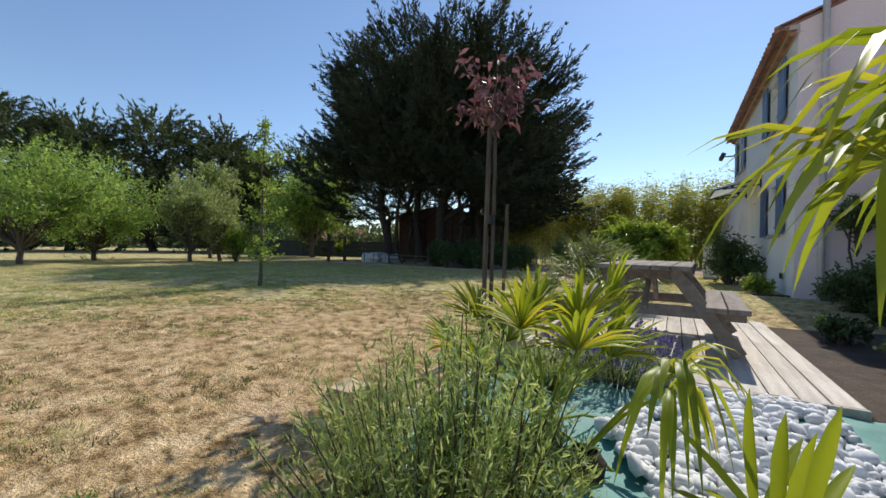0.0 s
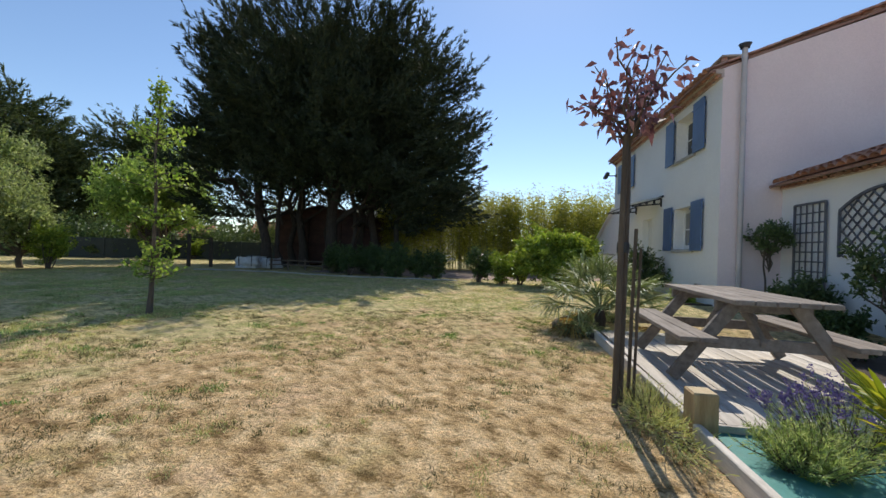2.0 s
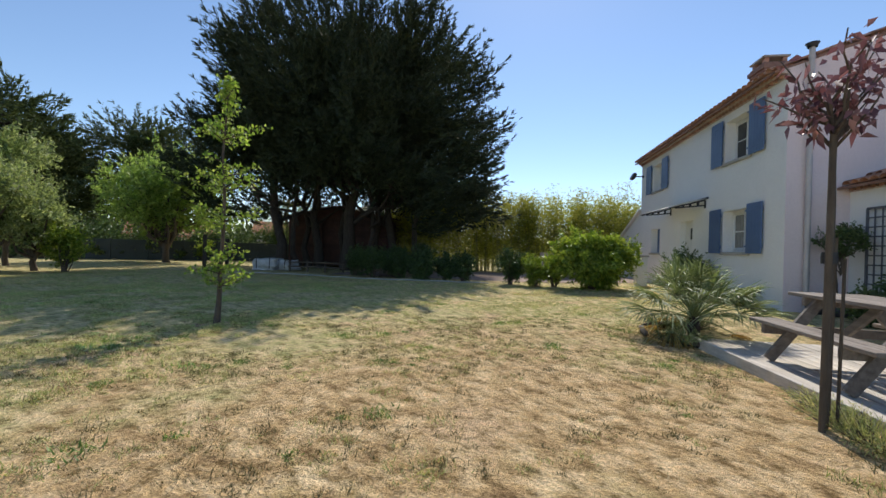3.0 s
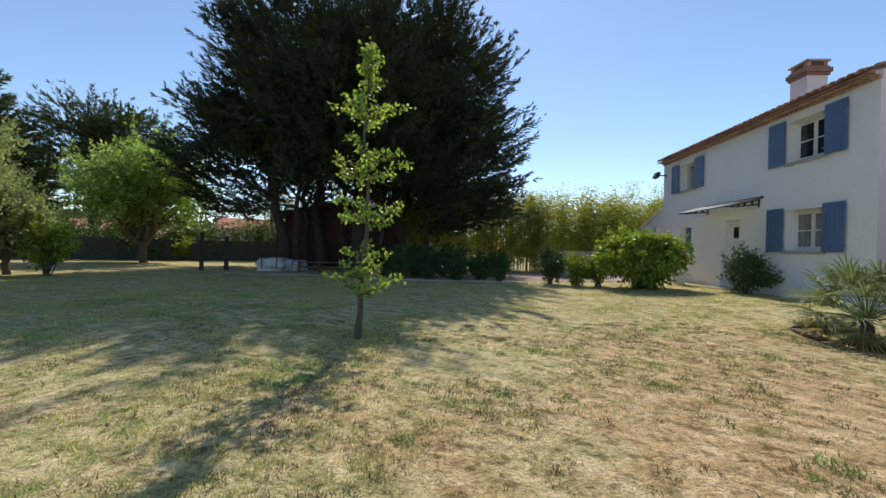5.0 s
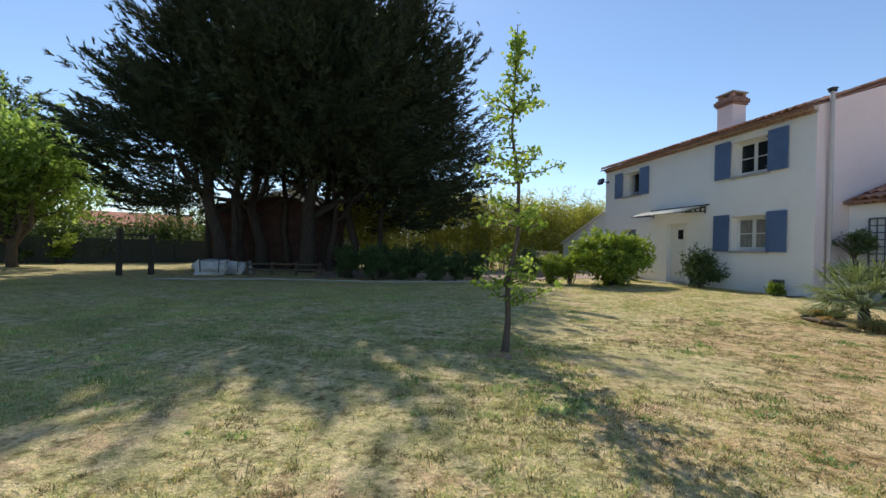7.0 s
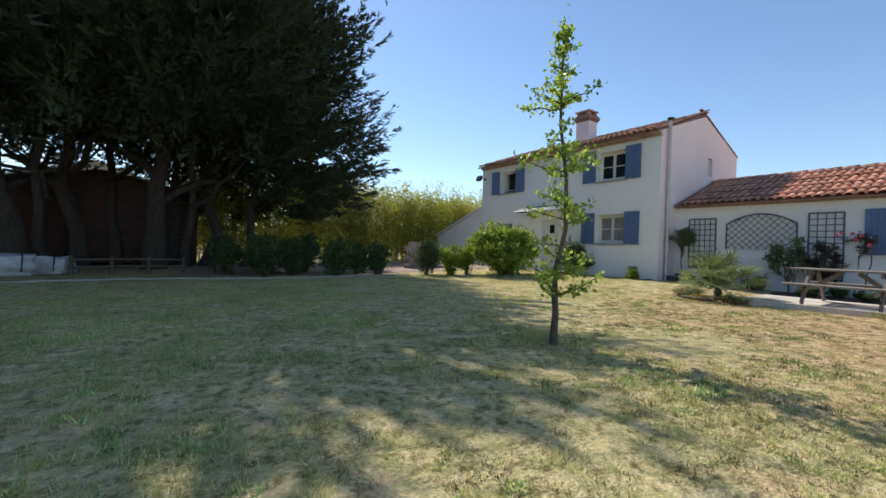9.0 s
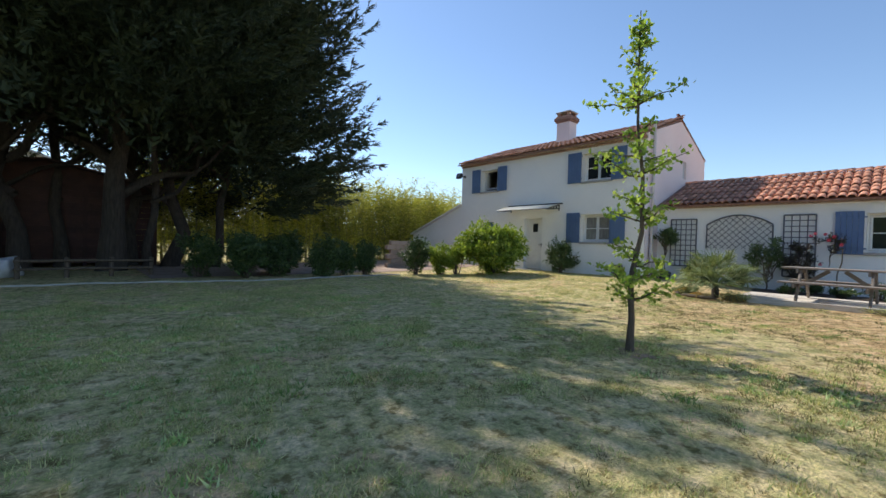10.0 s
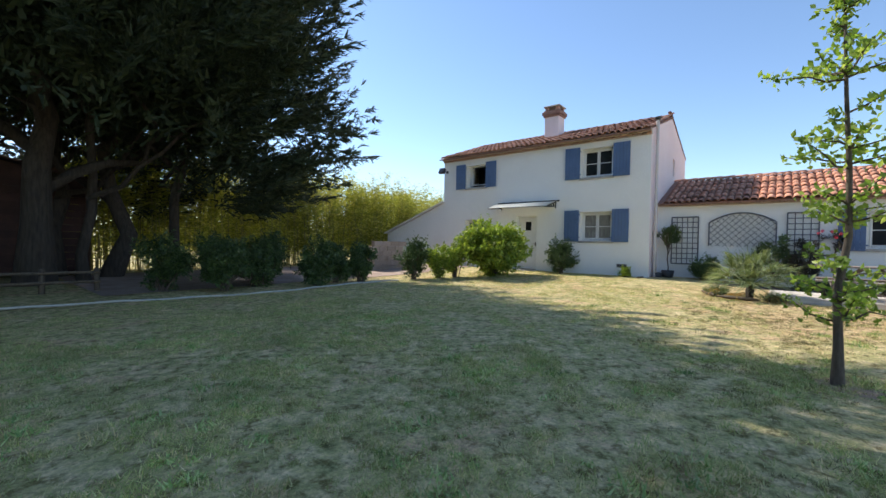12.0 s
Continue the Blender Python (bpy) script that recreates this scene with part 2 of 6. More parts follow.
M_HEDGE = leafy("hedge_leaf", [(0.0, (0.035, 0.07, 0.022)), (0.6, (0.075, 0.13, 0.04)), (1.0, (0.15, 0.22, 0.07))], 0.38, 0.25)
M_BRIGHT = leafy("bright_shrub_leaf", [(0.0, (0.13, 0.21, 0.025)), (0.6, (0.26, 0.36, 0.05)), (1.0, (0.46, 0.52, 0.1))], 0.4, 0.45)
M_SHRUB = leafy("shrub_leaf", [(0.0, (0.045, 0.085, 0.03)), (0.6, (0.1, 0.16, 0.05)), (1.0, (0.2, 0.26, 0.1))], 0.5, 0.3)
M_WILLOW = leafy("willow_leaf", [(0.0, (0.12, 0.17, 0.04)), (1.0, (0.27, 0.32, 0.1))], 0.5, 0.45)
M_ROSE = leafy("rose_petal", [(0.0, (0.5, 0.05, 0.1)), (1.0, (0.68, 0.16, 0.22))], 0.6, 0.3, (1.1, 0.7, 0.8))
M_DARKROSE = leafy("dark_rose_leaf", [(0.0, (0.04, 0.03, 0.04)), (0.6, (0.08, 0.06, 0.06)), (1.0, (0.12, 0.14, 0.06))], 0.45, 0.25)
M_SHED = surface("shed_boards", (0.045, 0.02, 0.016), (0.085, 0.038, 0.029), 2.5, 30, 0.8, 0.4, 0.003, vary=0.15)
M_FIBRE = surface("fibre_cement", (0.5, 0.49, 0.47), (0.66, 0.65, 0.62), 1.5, 40, 0.9, 0.4)
M_FENCE = surface("dark_green_panel", (0.016, 0.026, 0.028), (0.03, 0.045, 0.048), 2, 50, 0.6, 0.2, 0.002)
M_BAG = surface("woven_bag", (0.5, 0.51, 0.53), (0.68, 0.69, 0.7), 4, 110, 0.7, 0.5, 0.006, stain=(0.36, 0.35, 0.33))
M_BRICKWALL = surface("concrete_block", (0.3, 0.24, 0.2), (0.42, 0.35, 0.3), 3, 60, 0.95, 0.6, 0.005, vary=0.1)
M_KERB = surface("pale_kerb", (0.42, 0.4, 0.36), (0.58, 0.55, 0.5), 4, 60, 0.9, 0.4)
M_TRELLIS = surface("grey_trellis_wood", (0.1, 0.105, 0.125), (0.17, 0.175, 0.2), 5, 60, 0.8, 0.3, 0.002)
M_POT = surface("dark_pot", (0.03, 0.03, 0.034), (0.06, 0.06, 0.062), 5, 50, 0.55, 0.1)
M_REDROOF = surface("far_roof", (0.42, 0.15, 0.09), (0.55, 0.23, 0.14), 1.5, 12, 0.9, 0.5, 0.03)
M_PLASTER = surface("far_plaster", (0.6, 0.56, 0.5), (0.7, 0.66, 0.6), 1, 30, 0.95, 0.2)


def glass_material():
    m, nt, p = material("window_glass")
    n = noise_node(nt, 2.0, 2.0)
    r = ramp_node(nt, [(0.3, (0.014, 0.017, 0.02)), (0.7, (0.03, 0.034, 0.038))])
    nt.links.new(n.outputs[0], r.inputs[0])
    nt.links.new(r.outputs[0], p.inputs["Base Color"])
    p.inputs["Roughness"].default_value, p.inputs["Specular IOR Level"].default_value = 0.04, 0.5
    return m


def sheet_material():
    m, nt, p = material("milky_polycarbonate")
    p.inputs["Base Color"].default_value = (0.82, 0.84, 0.84, 1)
    p.inputs["Roughness"].default_value = 0.25
    tr = nt.nodes.new("ShaderNodeBsdfTranslucent")
    tr.inputs[0].default_value = (0.8, 0.82, 0.8, 1)
    ms = nt.nodes.new("ShaderNodeMixShader")
    ms.inputs[0].default_value = 0.55
    nt.links.new(p.outputs[0], ms.inputs[1])
    nt.links.new(tr.outputs[0], ms.inputs[2])
    nt.links.new(ms.outputs[0], nt.nodes["Material Output"].inputs[0])
    return m


M_GLASS = glass_material()
M_SHEET = sheet_material()
# grey-white reflections and curtains are painted into this opaque pane's colour
M_PALEPANE = surface("curtain_reflection_glass", (0.16, 0.16, 0.15), (0.34, 0.33, 0.31), 6, 30, 0.08, 0, stretch=(1, 3, 0.6))

# ---- builders ----
rng = np.random.default_rng(7)


def thing(name, at, label, category, group="", kind="", turn=0.0):
    ob = new(name)
    ob.empty_display_size = 0.2
    ob.matrix_basis = pose(*at, 0, 0, turn)
    return tagged(ob, label, category, group, kind)


def link(name, me, mat, parent=None, label="", kind=""):
    if len(me.materials) == 0:
        me.materials.append(mat)
    ob = new(name, me)
    if parent is not None:
        ob.parent = parent
    return tagged(ob, label, "", "", kind)


def part(name, bm, mat, parent=None, label="", kind="", smooth=False):
    me = bpy.data.meshes.new(name)
    bmesh.ops.recalc_face_normals(bm, faces=bm.faces)
    bm.to_mesh(me)
    bm.free()
    if smooth:
        for f in me.polygons:
            f.use_smooth = True
    return link(name, me, mat, parent, label, kind)


def arrays(name, verts, faces):
    """A mesh from arrays of corners and of faces with one count of corners each."""
    me = bpy.data.meshes.new(name)
    verts, faces = np.asarray(verts, np.float32), np.asarray(faces, np.int32)
    k = faces.shape[1]
    me.vertices.add(len(verts))
    me.vertices.foreach_set("co", verts.ravel())
    me.loops.add(faces.size)
    me.loops.foreach_set("vertex_index", faces.ravel())
    me.polygons.add(len(faces))
    me.polygons.foreach_set("loop_start", np.arange(0, faces.size, k, dtype=np.int32))
    me.update(calc_edges=True)
    me.validate()
    return me


def boxed(bm, lo, hi, m=None, bevel=0.0):
    """Adds a box between two corners, bevelled if asked, moved by m."""
    r = bmesh.ops.create_cube(bm, size=1.0)
    vs = r["verts"]
    for v in vs:
        v.co = Vector([lo[i] + (v.co[i] + 0.5) * (hi[i] - lo[i]) for i in range(3)])
    if bevel:
        es = list({e for v in vs for e in v.link_edges})
        out = bmesh.ops.bevel(bm, geom=es, offset=bevel, segments=1, affect="EDGES", profile=0.5)
        vs = list({v for f in out["faces"] for v in f.verts} | {v for v in vs if v.is_valid})
    if m is not None:
        for v in vs:
            v.co = m @ v.co
    return vs


def box(name, lo, hi, mat, parent=None, label="", m=None, bevel=0.004, kind=""):
    bm = bmesh.new()
    boxed(bm, lo, hi, m, bevel)
    return part(name, bm, mat, parent, label, kind)


def beam(bm, a, b, w, h, bevel=0.004):
    """A squared timber from a to b, w wide and h high."""
    a, b = Vector(a), Vector(b)
    d = b - a
    m = Matrix.Translation((a + b) / 2) @ d.to_track_quat("X", "Z").to_matrix().to_4x4()
    boxed(bm, (-d.length / 2, -w / 2, -h / 2), (d.length / 2, w / 2, h / 2), m, bevel)


def tube_arrays(points, radii, seg=8):
    pts = np.asarray(points, float)
    n = len(pts)
    vs, fs = [], []
    for i in range(n):
        d = pts[min(i + 1, n - 1)] - pts[max(i - 1, 0)]
        d /= np.linalg.norm(d) + 1e-9
        ref = np.array([1.0, 0, 0]) if abs(d[0]) < 0.8 else np.array([0, 1.0, 0])
        u = np.cross(d, ref)
        u /= np.linalg.norm(u)
        w = np.cross(d, u)
        for k in range(seg):
            a = 2 * math.pi * k / seg
            vs.append(pts[i] + radii[i] * (math.cos(a) * u + math.sin(a) * w))
    for i in range(n - 1):
        for k in range(seg):
            k2 = (k + 1) % seg
            fs.append((i * seg + k, i * seg + k2, (i + 1) * seg + k2, (i + 1) * seg + k))
    return np.array(vs), np.array(fs)


def tubes(name, runs, mat, parent=None, seg=8, label="", kind=""):
    """One mesh of tapering round runs; each run is (points, radii)."""
    vs, fs, base = [], [], 0
    for pts, rad in runs:
        v, f = tube_arrays(pts, rad, seg)
        vs.append(v)
        fs.append(f + base)
        base += len(v)
    me = arrays(name, np.concatenate(vs), np.concatenate(fs))
    me.polygons.foreach_set("use_smooth", np.ones(len(me.polygons), bool))
    return link(name, me, mat, parent, label, kind)


def unit(v):
    return v / (np.linalg.norm(v, axis=-1, keepdims=True) + 1e-9)


def leaves(name, P, D, L, W, mat, parent=None, label="", fold=0.22, droop=0.0, kind="", up=None):
    """One mesh of many folded leaves: foot P, way D, length L, width W."""
    P, D = np.asarray(P, float), unit(np.asarray(D, float))
    n = len(P)
    L = np.broadcast_to(np.asarray(L, float), n)[:, None]
    W = np.broadcast_to(np.asarray(W, float), n)[:, None]
    r = rng.normal(size=(n, 3)) if up is None else np.broadcast_to(np.asarray(up, float), (n, 3)) + rng.normal(size=(n, 3)) * 0.35
    S = unit(np.cross(D, r))
    N = np.cross(S, D)
    mid = P + D * L * 0.45
    tip = P + D * L
    tip[:, 2] -= (L[:, 0] * droop)
    v = np.stack([P, mid + S * W / 2 + N * W * fold, tip, mid - S * W / 2 + N * W * fold], 1).reshape(-1, 3)
    i = np.arange(n)[:, None] * 4
    f = np.concatenate([i + [[0, 1, 2]], i + [[0, 2, 3]]], 1).reshape(-1, 3)
    return link(name, arrays(name, v, f), mat, parent, label, kind)


def spikes(name, P, D, L, W, mat, parent=None, label="", kind="", up=None):
    """One mesh of many slim pointed blades or scale leaves: foot P, way D, length L, width W."""
    P, D = np.asarray(P, float), unit(np.asarray(D, float))
    n = len(P)
    L = np.broadcast_to(np.asarray(L, float), n)[:, None]
    W = np.broadcast_to(np.asarray(W, float), n)[:, None]
    r = rng.normal(size=(n, 3)) if up is None else np.broadcast_to(np.asarray(up, float), (n, 3)) + rng.normal(size=(n, 3)) * 0.35
    S = unit(np.cross(D, r)) * W / 2
    v = np.stack([P - S, P + S, P + D * L], 1).reshape(-1, 3)
    return link(name, arrays(name, v, np.arange(3 * n).reshape(-1, 3)), mat, parent, label, kind)


def sphere_ways(n):
    return unit(rng.normal(size=(n, 3)))


def clump_points(centres, radii, per, shell=0.55):
    """Leaf feet and outward ways in many uneven clumps."""
    P, D = [], []
    for c, r in zip(centres, radii):
        w = sphere_ways(per)
        k = (shell + (1 - shell) * rng.random(per)) * (0.75 + 0.5 * rng.random(per))
        P.append(np.asarray(c) + w * (np.asarray(r) * k[:, None]))
        D.append(w + rng.normal(size=(per, 3)) * 0.6)
    return np.concatenate(P), np.concatenate(D)


def shoots(centres, radii, num, per, leaf, rise):
    """Leaves along shoots that spring from each clump outwards and upwards, some far out of the outline."""
    c, rad = np.repeat(np.asarray(centres, float), num, 0), np.repeat(np.asarray(radii, float), num, 0)
    n = len(c)
    w = sphere_ways(n)
    ends = c + w * rad * rng.uniform(0.7, 1.25, n)[:, None]
    way = unit(w + np.array([0, 0, rise]) + rng.normal(size=(n, 3)) * 0.25)
    long = rad.mean(1) * rng.uniform(0.9, 1.9, n)
    s = rng.random((n, per))
    P = ends[:, None] - way[:, None] * (long[:, None] * (0.75 - s))[..., None] + rng.normal(size=(n, per, 3)) * (0.11 * rad[:, None] * (1.25 - s)[..., None])
    D = way[:, None] * 0.7 + rng.normal(size=(n, per, 3)) * 0.75
    L = leaf * (0.6 + 0.7 * rng.random((n, per))) * (1.1 - 0.3 * s)
    return P.reshape(-1, 3), D.reshape(-1, 3), L.ravel()


def ground_z(x, y):
    """The lawn lies level, and rises a hand's breadth to the house."""
    k = np.clip((np.asarray(x, float) + 3.0) / 4.5, 0, 1) * np.clip((np.asarray(y, float) - 5.5) / 3.0, 0, 1)
    return 0.13 * k * k * (3 - 2 * k) + 0.012 * np.sin(np.asarray(x) * 1.7 + 0.6 * np.sin(np.asarray(y))) * np.sin(np.asarray(y) * 1.3)


# ---- ground ----
def build_ground():
    near = np.arange(-34, 14.01, 0.25)
    xs = np.concatenate([[-2500, -600, -150, -70, -50, -40], near, [18, 30, 60, 150, 600, 2500]])
    ys = np.concatenate([[-2500, -600, -150, -40, -15], np.arange(-8, 32.01, 0.25), [36, 42, 50, 70, 150, 600, 2500]])
    X, Y = np.meshgrid(xs, ys)
    Z = np.where((np.abs(X) < 45) & (np.abs(Y) < 40), ground_z(X, Y), 0.0)
    v = np.stack([X, Y, Z], -1).reshape(-1, 3)
    nx, ny = len(xs), len(ys)
    i = (np.arange(ny - 1)[:, None] * nx + np.arange(nx - 1)[None]).reshape(-1, 1)
    me = arrays("ground", v, np.concatenate([i, i + 1, i + 1 + nx, i + nx], 1))
    me.polygons.foreach_set("use_smooth", np.ones(len(me.polygons), bool))
    tagged(link("ground", me, M_LAWN), "dry summer lawn of straw and green patches", "lawn", "", "structure")


build_ground()

# ---- house ----
FX, Y0, Y1, EAVE = 1.85, 9.6, 18.45, 4.98      # front wall, its two ends, wall top
BX, RX, RIDGE = 8.1, 5.05, 6.15               # back wall, ridge line
WX, WEAVE, WRX, WRIDGE = 3.0, 2.62, 5.8, 3.79  # low wing: front wall, wall top, ridge


def wall_sheet(name, u0, u1, z0, top, thick, holes, place, mat, parent, label=""):
    """An upright wall with real openings. u runs along it, top(u) is its height, place(u, d, z) puts a point d deep into it."""
    us = sorted({u0, u1, *[h[0] for h in holes], *[h[1] for h in holes]} | ({RX} if u0 < RX < u1 and top(u0) != top(RX) else set()))
    zs = sorted({z0, *[h[2] for h in holes], *[h[3] for h in holes]})
    bm = bmesh.new()
    made = {}

    def vert(u, d, z):
        key = (round(u, 4), round(d, 4), round(z, 4))
        if key not in made:
            made[key] = bm.verts.new(place(u, d, z))
        return made[key]

    def inside(u, z):
        return any(h[0] < u < h[1] and h[2] < z < h[3] for h in holes)

    for a, b in zip(us, us[1:]):
        levels = zs + [None]
        for c, e in zip(levels, levels[1:]):
            if c is None:
                continue
            ea, eb = (e, e) if e is not None else (top(a), top(b))
            if inside((a + b) / 2, (c + min(ea, eb)) / 2):
                continue
            for d in (0, thick):
                bm.faces.new([vert(a, d, c), vert(b, d, c), vert(b, d, eb), vert(a, d, ea)])
            if e is None:
                bm.faces.new([vert(a, 0, ea), vert(b, 0, eb), vert(b, thick, eb), vert(a, thick, ea)])
    for a, b, c, e in holes:
        for p, q in (((a, c), (b, c)), ((b, c), (b, e)), ((b, e), (a, e)), ((a, e), (a, c))):
            bm.faces.new([vert(s[0], d, s[1]) for s, d in ((p, 0), (q, 0), (q, thick), (p, thick))])
    for u in (u0, u1):
        bm.faces.new([vert(u, d, z) for d, z in ((0, z0), (thick, z0), (thick, top(u)), (0, top(u)))])
    return part(name, bm, mat, parent, label)


def window_unit(parent, x, y0, y1, z0, z1, deep=0.235, glass=None, ajar=False):
    """A white two-leaf casement set back in its opening, with stone sill; the wall faces -x."""
    xw = x + deep
    fr = bmesh.new()
    boxed(fr, (xw, y0, z0), (xw + 0.06, y0 + 0.06, z1), None, 0.006)
    boxed(fr, (xw, y1 - 0.06, z0), (xw + 0.06, y1, z1), None, 0.006)
    boxed(fr, (xw, y0 + 0.06, z1 - 0.06), (xw + 0.06, y1 - 0.06, z1), None, 0.006)
    boxed(fr, (xw, y0 + 0.06, z0), (xw + 0.06, y1 - 0.06, z0 + 0.06), None, 0.006)
    win = part("window", fr, M_WHITE, parent, "white two-leaf casement window")
    ym, zm = (y0 + y1) / 2, (z0 + z1) / 2
    if ajar:
        box("guard_rail", (xw - 0.02, y0 + 0.06, z0 + 0.13), (xw + 0.02, y1 - 0.06, z0 + 0.17), M_WHITE, win)
        box("sash", (xw + 0.062, y1 - 0.1, z0 + 0.06), (xw + 0.24, y1 - 0.062, z1 - 0.06), M_WHITE, win, "white sash swung open inwards")
    for a, b in () if ajar else ((y0 + 0.062, ym - 0.004), (ym + 0.004, y1 - 0.062)):
        bm = bmesh.new()
        xs = (xw - 0.012, xw + 0.036)
        za, zb = z0 + 0.062, z1 - 0.062
        boxed(bm, (xs[0], a, za), (xs[1], a + 0.05, zb), None, 0.005)
        boxed(bm, (xs[0], b - 0.05, za), (xs[1], b, zb), None, 0.005)
        boxed(bm, (xs[0], a + 0.05, zb - 0.05), (xs[1], b - 0.05, zb), None, 0.005)
        boxed(bm, (xs[0], a + 0.05, za), (xs[1], b - 0.05, za + 0.055), None, 0.005)
        boxed(bm, (xs[0] + 0.008, a + 0.05, zm - 0.014), (xs[1] - 0.01, b - 0.05, zm + 0.014), None, 0.003)
        part("sash", bm, M_WHITE, win)
        box("pane", (xw + 0.006, a + 0.045, za + 0.045), (xw + 0.012, b - 0.045, zb - 0.045), glass or M_GLASS, win, bevel=0)
    box("window_sill", (x - 0.05, y0 - 0.06, z0 - 0.07), (x + deep, y1 + 0.06, z0 + 0.004), M_STONE, parent, "grey stone sill", bevel=0.008)
    return win


def shutter(parent, x, y0, y1, z0, z1, hinge):
    """A ledged blue board shutter folded back on the wall; hinge: the y of its hinge side."""
    bm = bmesh.new()
    n = 5
    w = (y1 - y0) / n
    for i in range(n):
        boxed(bm, (x - 0.075, y0 + i * w + 0.002, z0), (x - 0.045, y0 + (i + 1) * w - 0.002, z1), None, 0.003)
    sh = part("shutter", bm, M_BLUE, parent, "blue-painted board shutter folded back")
    for z in (z0 + 0.16, z1 - 0.16):
        box("ledge", (x - 0.045, y0 + 0.02, z - 0.045), (x - 0.02, y1 - 0.02, z + 0.045), M_BLUE, sh)
        box("strap_hinge", (x - 0.083, y0 - (0.05 if hinge == y0 else -0.03), z - 0.018), (x - 0.0755, y1 + (0.05 if hinge == y1 else -0.03), z + 0.018), M_BLUE, sh, bevel=0.002)
    return sh


def canal_tile(name, length=0.46, r0=0.105, r1=0.085, thick=0.014, seg=8):
    """A half-round tile along +x, rising towards +x, crown up."""
    vs, fs = [], []
    for x, r in ((0.0, r0), (length, r1)):
        for rr in (r, r - thick):
            for k in range(seg + 1):
                a = math.pi * k / seg
                vs.append((x, rr * math.cos(a), rr * math.sin(a) * 0.8))
    m = seg + 1
    for k in range(seg):
        fs.append((k, k + 1, 2 * m + k + 1, 2 * m + k))
        fs.append((m + k, 3 * m + k, 3 * m + k + 1, m + k + 1))
        fs.append((k, m + k, m + k + 1, k + 1))
    me = arrays(name, vs, fs)
    me.polygons.foreach_set("use_smooth", np.ones(len(me.polygons), bool))
    return me


def tile_poses(x0, z0, x1, z1, y0, y1, pitch=0.215, course=0.37, seed=1):
    """Feet of the crown tiles on a slope from the eave (x0, z0) up to the ridge (x1, z1)."""
    r = random.Random(seed)
    run = math.hypot(x1 - x0, z1 - z0)
    ang = math.degrees(math.atan2(z1 - z0, x1 - x0))
    cols, rows = int((y1 - y0) / pitch), int(math.ceil(run / course))
    out = []
    for c in range(cols):
        for k in range(rows):
            s = k * course
            x, z = x0 + (x1 - x0) * s / run, z0 + (z1 - z0) * s / run
            out.append(pose(x, y0 + pitch * (c + 0.5) + r.uniform(-0.008, 0.008), z + 0.012 * (k % 2) + r.uniform(0, 0.008), 0, -ang + 3 + r.uniform(-1, 1), r.uniform(-1.5, 1.5)))
    return out


def joined(name, mesh, poses, mat, parent, label="", kind="stuff"):
    co = np.empty(len(mesh.vertices) * 3, np.float32)
    mesh.vertices.foreach_get("co", co)
    co = co.reshape(-1, 3)
    fi = np.array([p.vertices[:] for p in mesh.polygons])
    vs, fs = [], []
    for i, m in enumerate(poses):
        a = np.array(m)
        vs.append(co @ a[:3, :3].T + a[:3, 3])
        fs.append(fi + i * len(co))
    me = arrays(name, np.concatenate(vs), np.concatenate(fs))
    me.polygons.foreach_set("use_smooth", np.ones(len(me.polygons), bool))
    return link(name, me, mat, parent, label, kind)


def slab(name, corners, thick, mat, parent, label=""):
    bm = bmesh.new()
    a = [bm.verts.new(c) for c in corners]
    b = [bm.verts.new((c[0], c[1], c[2] - thick)) for c in corners]
    bm.faces.new(a)
    bm.faces.new(b[::-1])
    for i in range(len(a)):
        j = (i + 1) % len(a)
        bm.faces.new([a[i], b[i], b[j], a[j]])
    return part(name, bm, mat, parent, label)


def genoise(parent, x, y0, y1, z, rows=2):
    """The tile cornice under the eave: rows of half-round tile ends stepping out, bedded in mortar."""
    end = canal_tile("cornice_tile", 0.2, 0.066, 0.066, 0.014, 6)
    poses_, bm = [], bmesh.new()
    for k in range(rows):
        out = 0.1 * (k + 1)
        zz = z - 0.08 * (rows - k)
        boxed(bm, (x - out + 0.07, y0, zz - 0.01), (x + 0.02, y1, zz + 0.062), None, 0)
        boxed(bm, (x - out - 0.008, y0, zz + 0.064), (x + 0.02, y1, zz + 0.074), None, 0)
        n = int((y1 - y0) / 0.16)
        for i in range(n):
            poses_.append(pose(x - out, y0 + 0.16 * (i + 0.5), zz + 0.008))
    part("cornice_bed", bm, M_BED, parent)
    joined("cornice_tiles", end, poses_, M_OLDTILE, parent, "rows of terracotta tile ends")


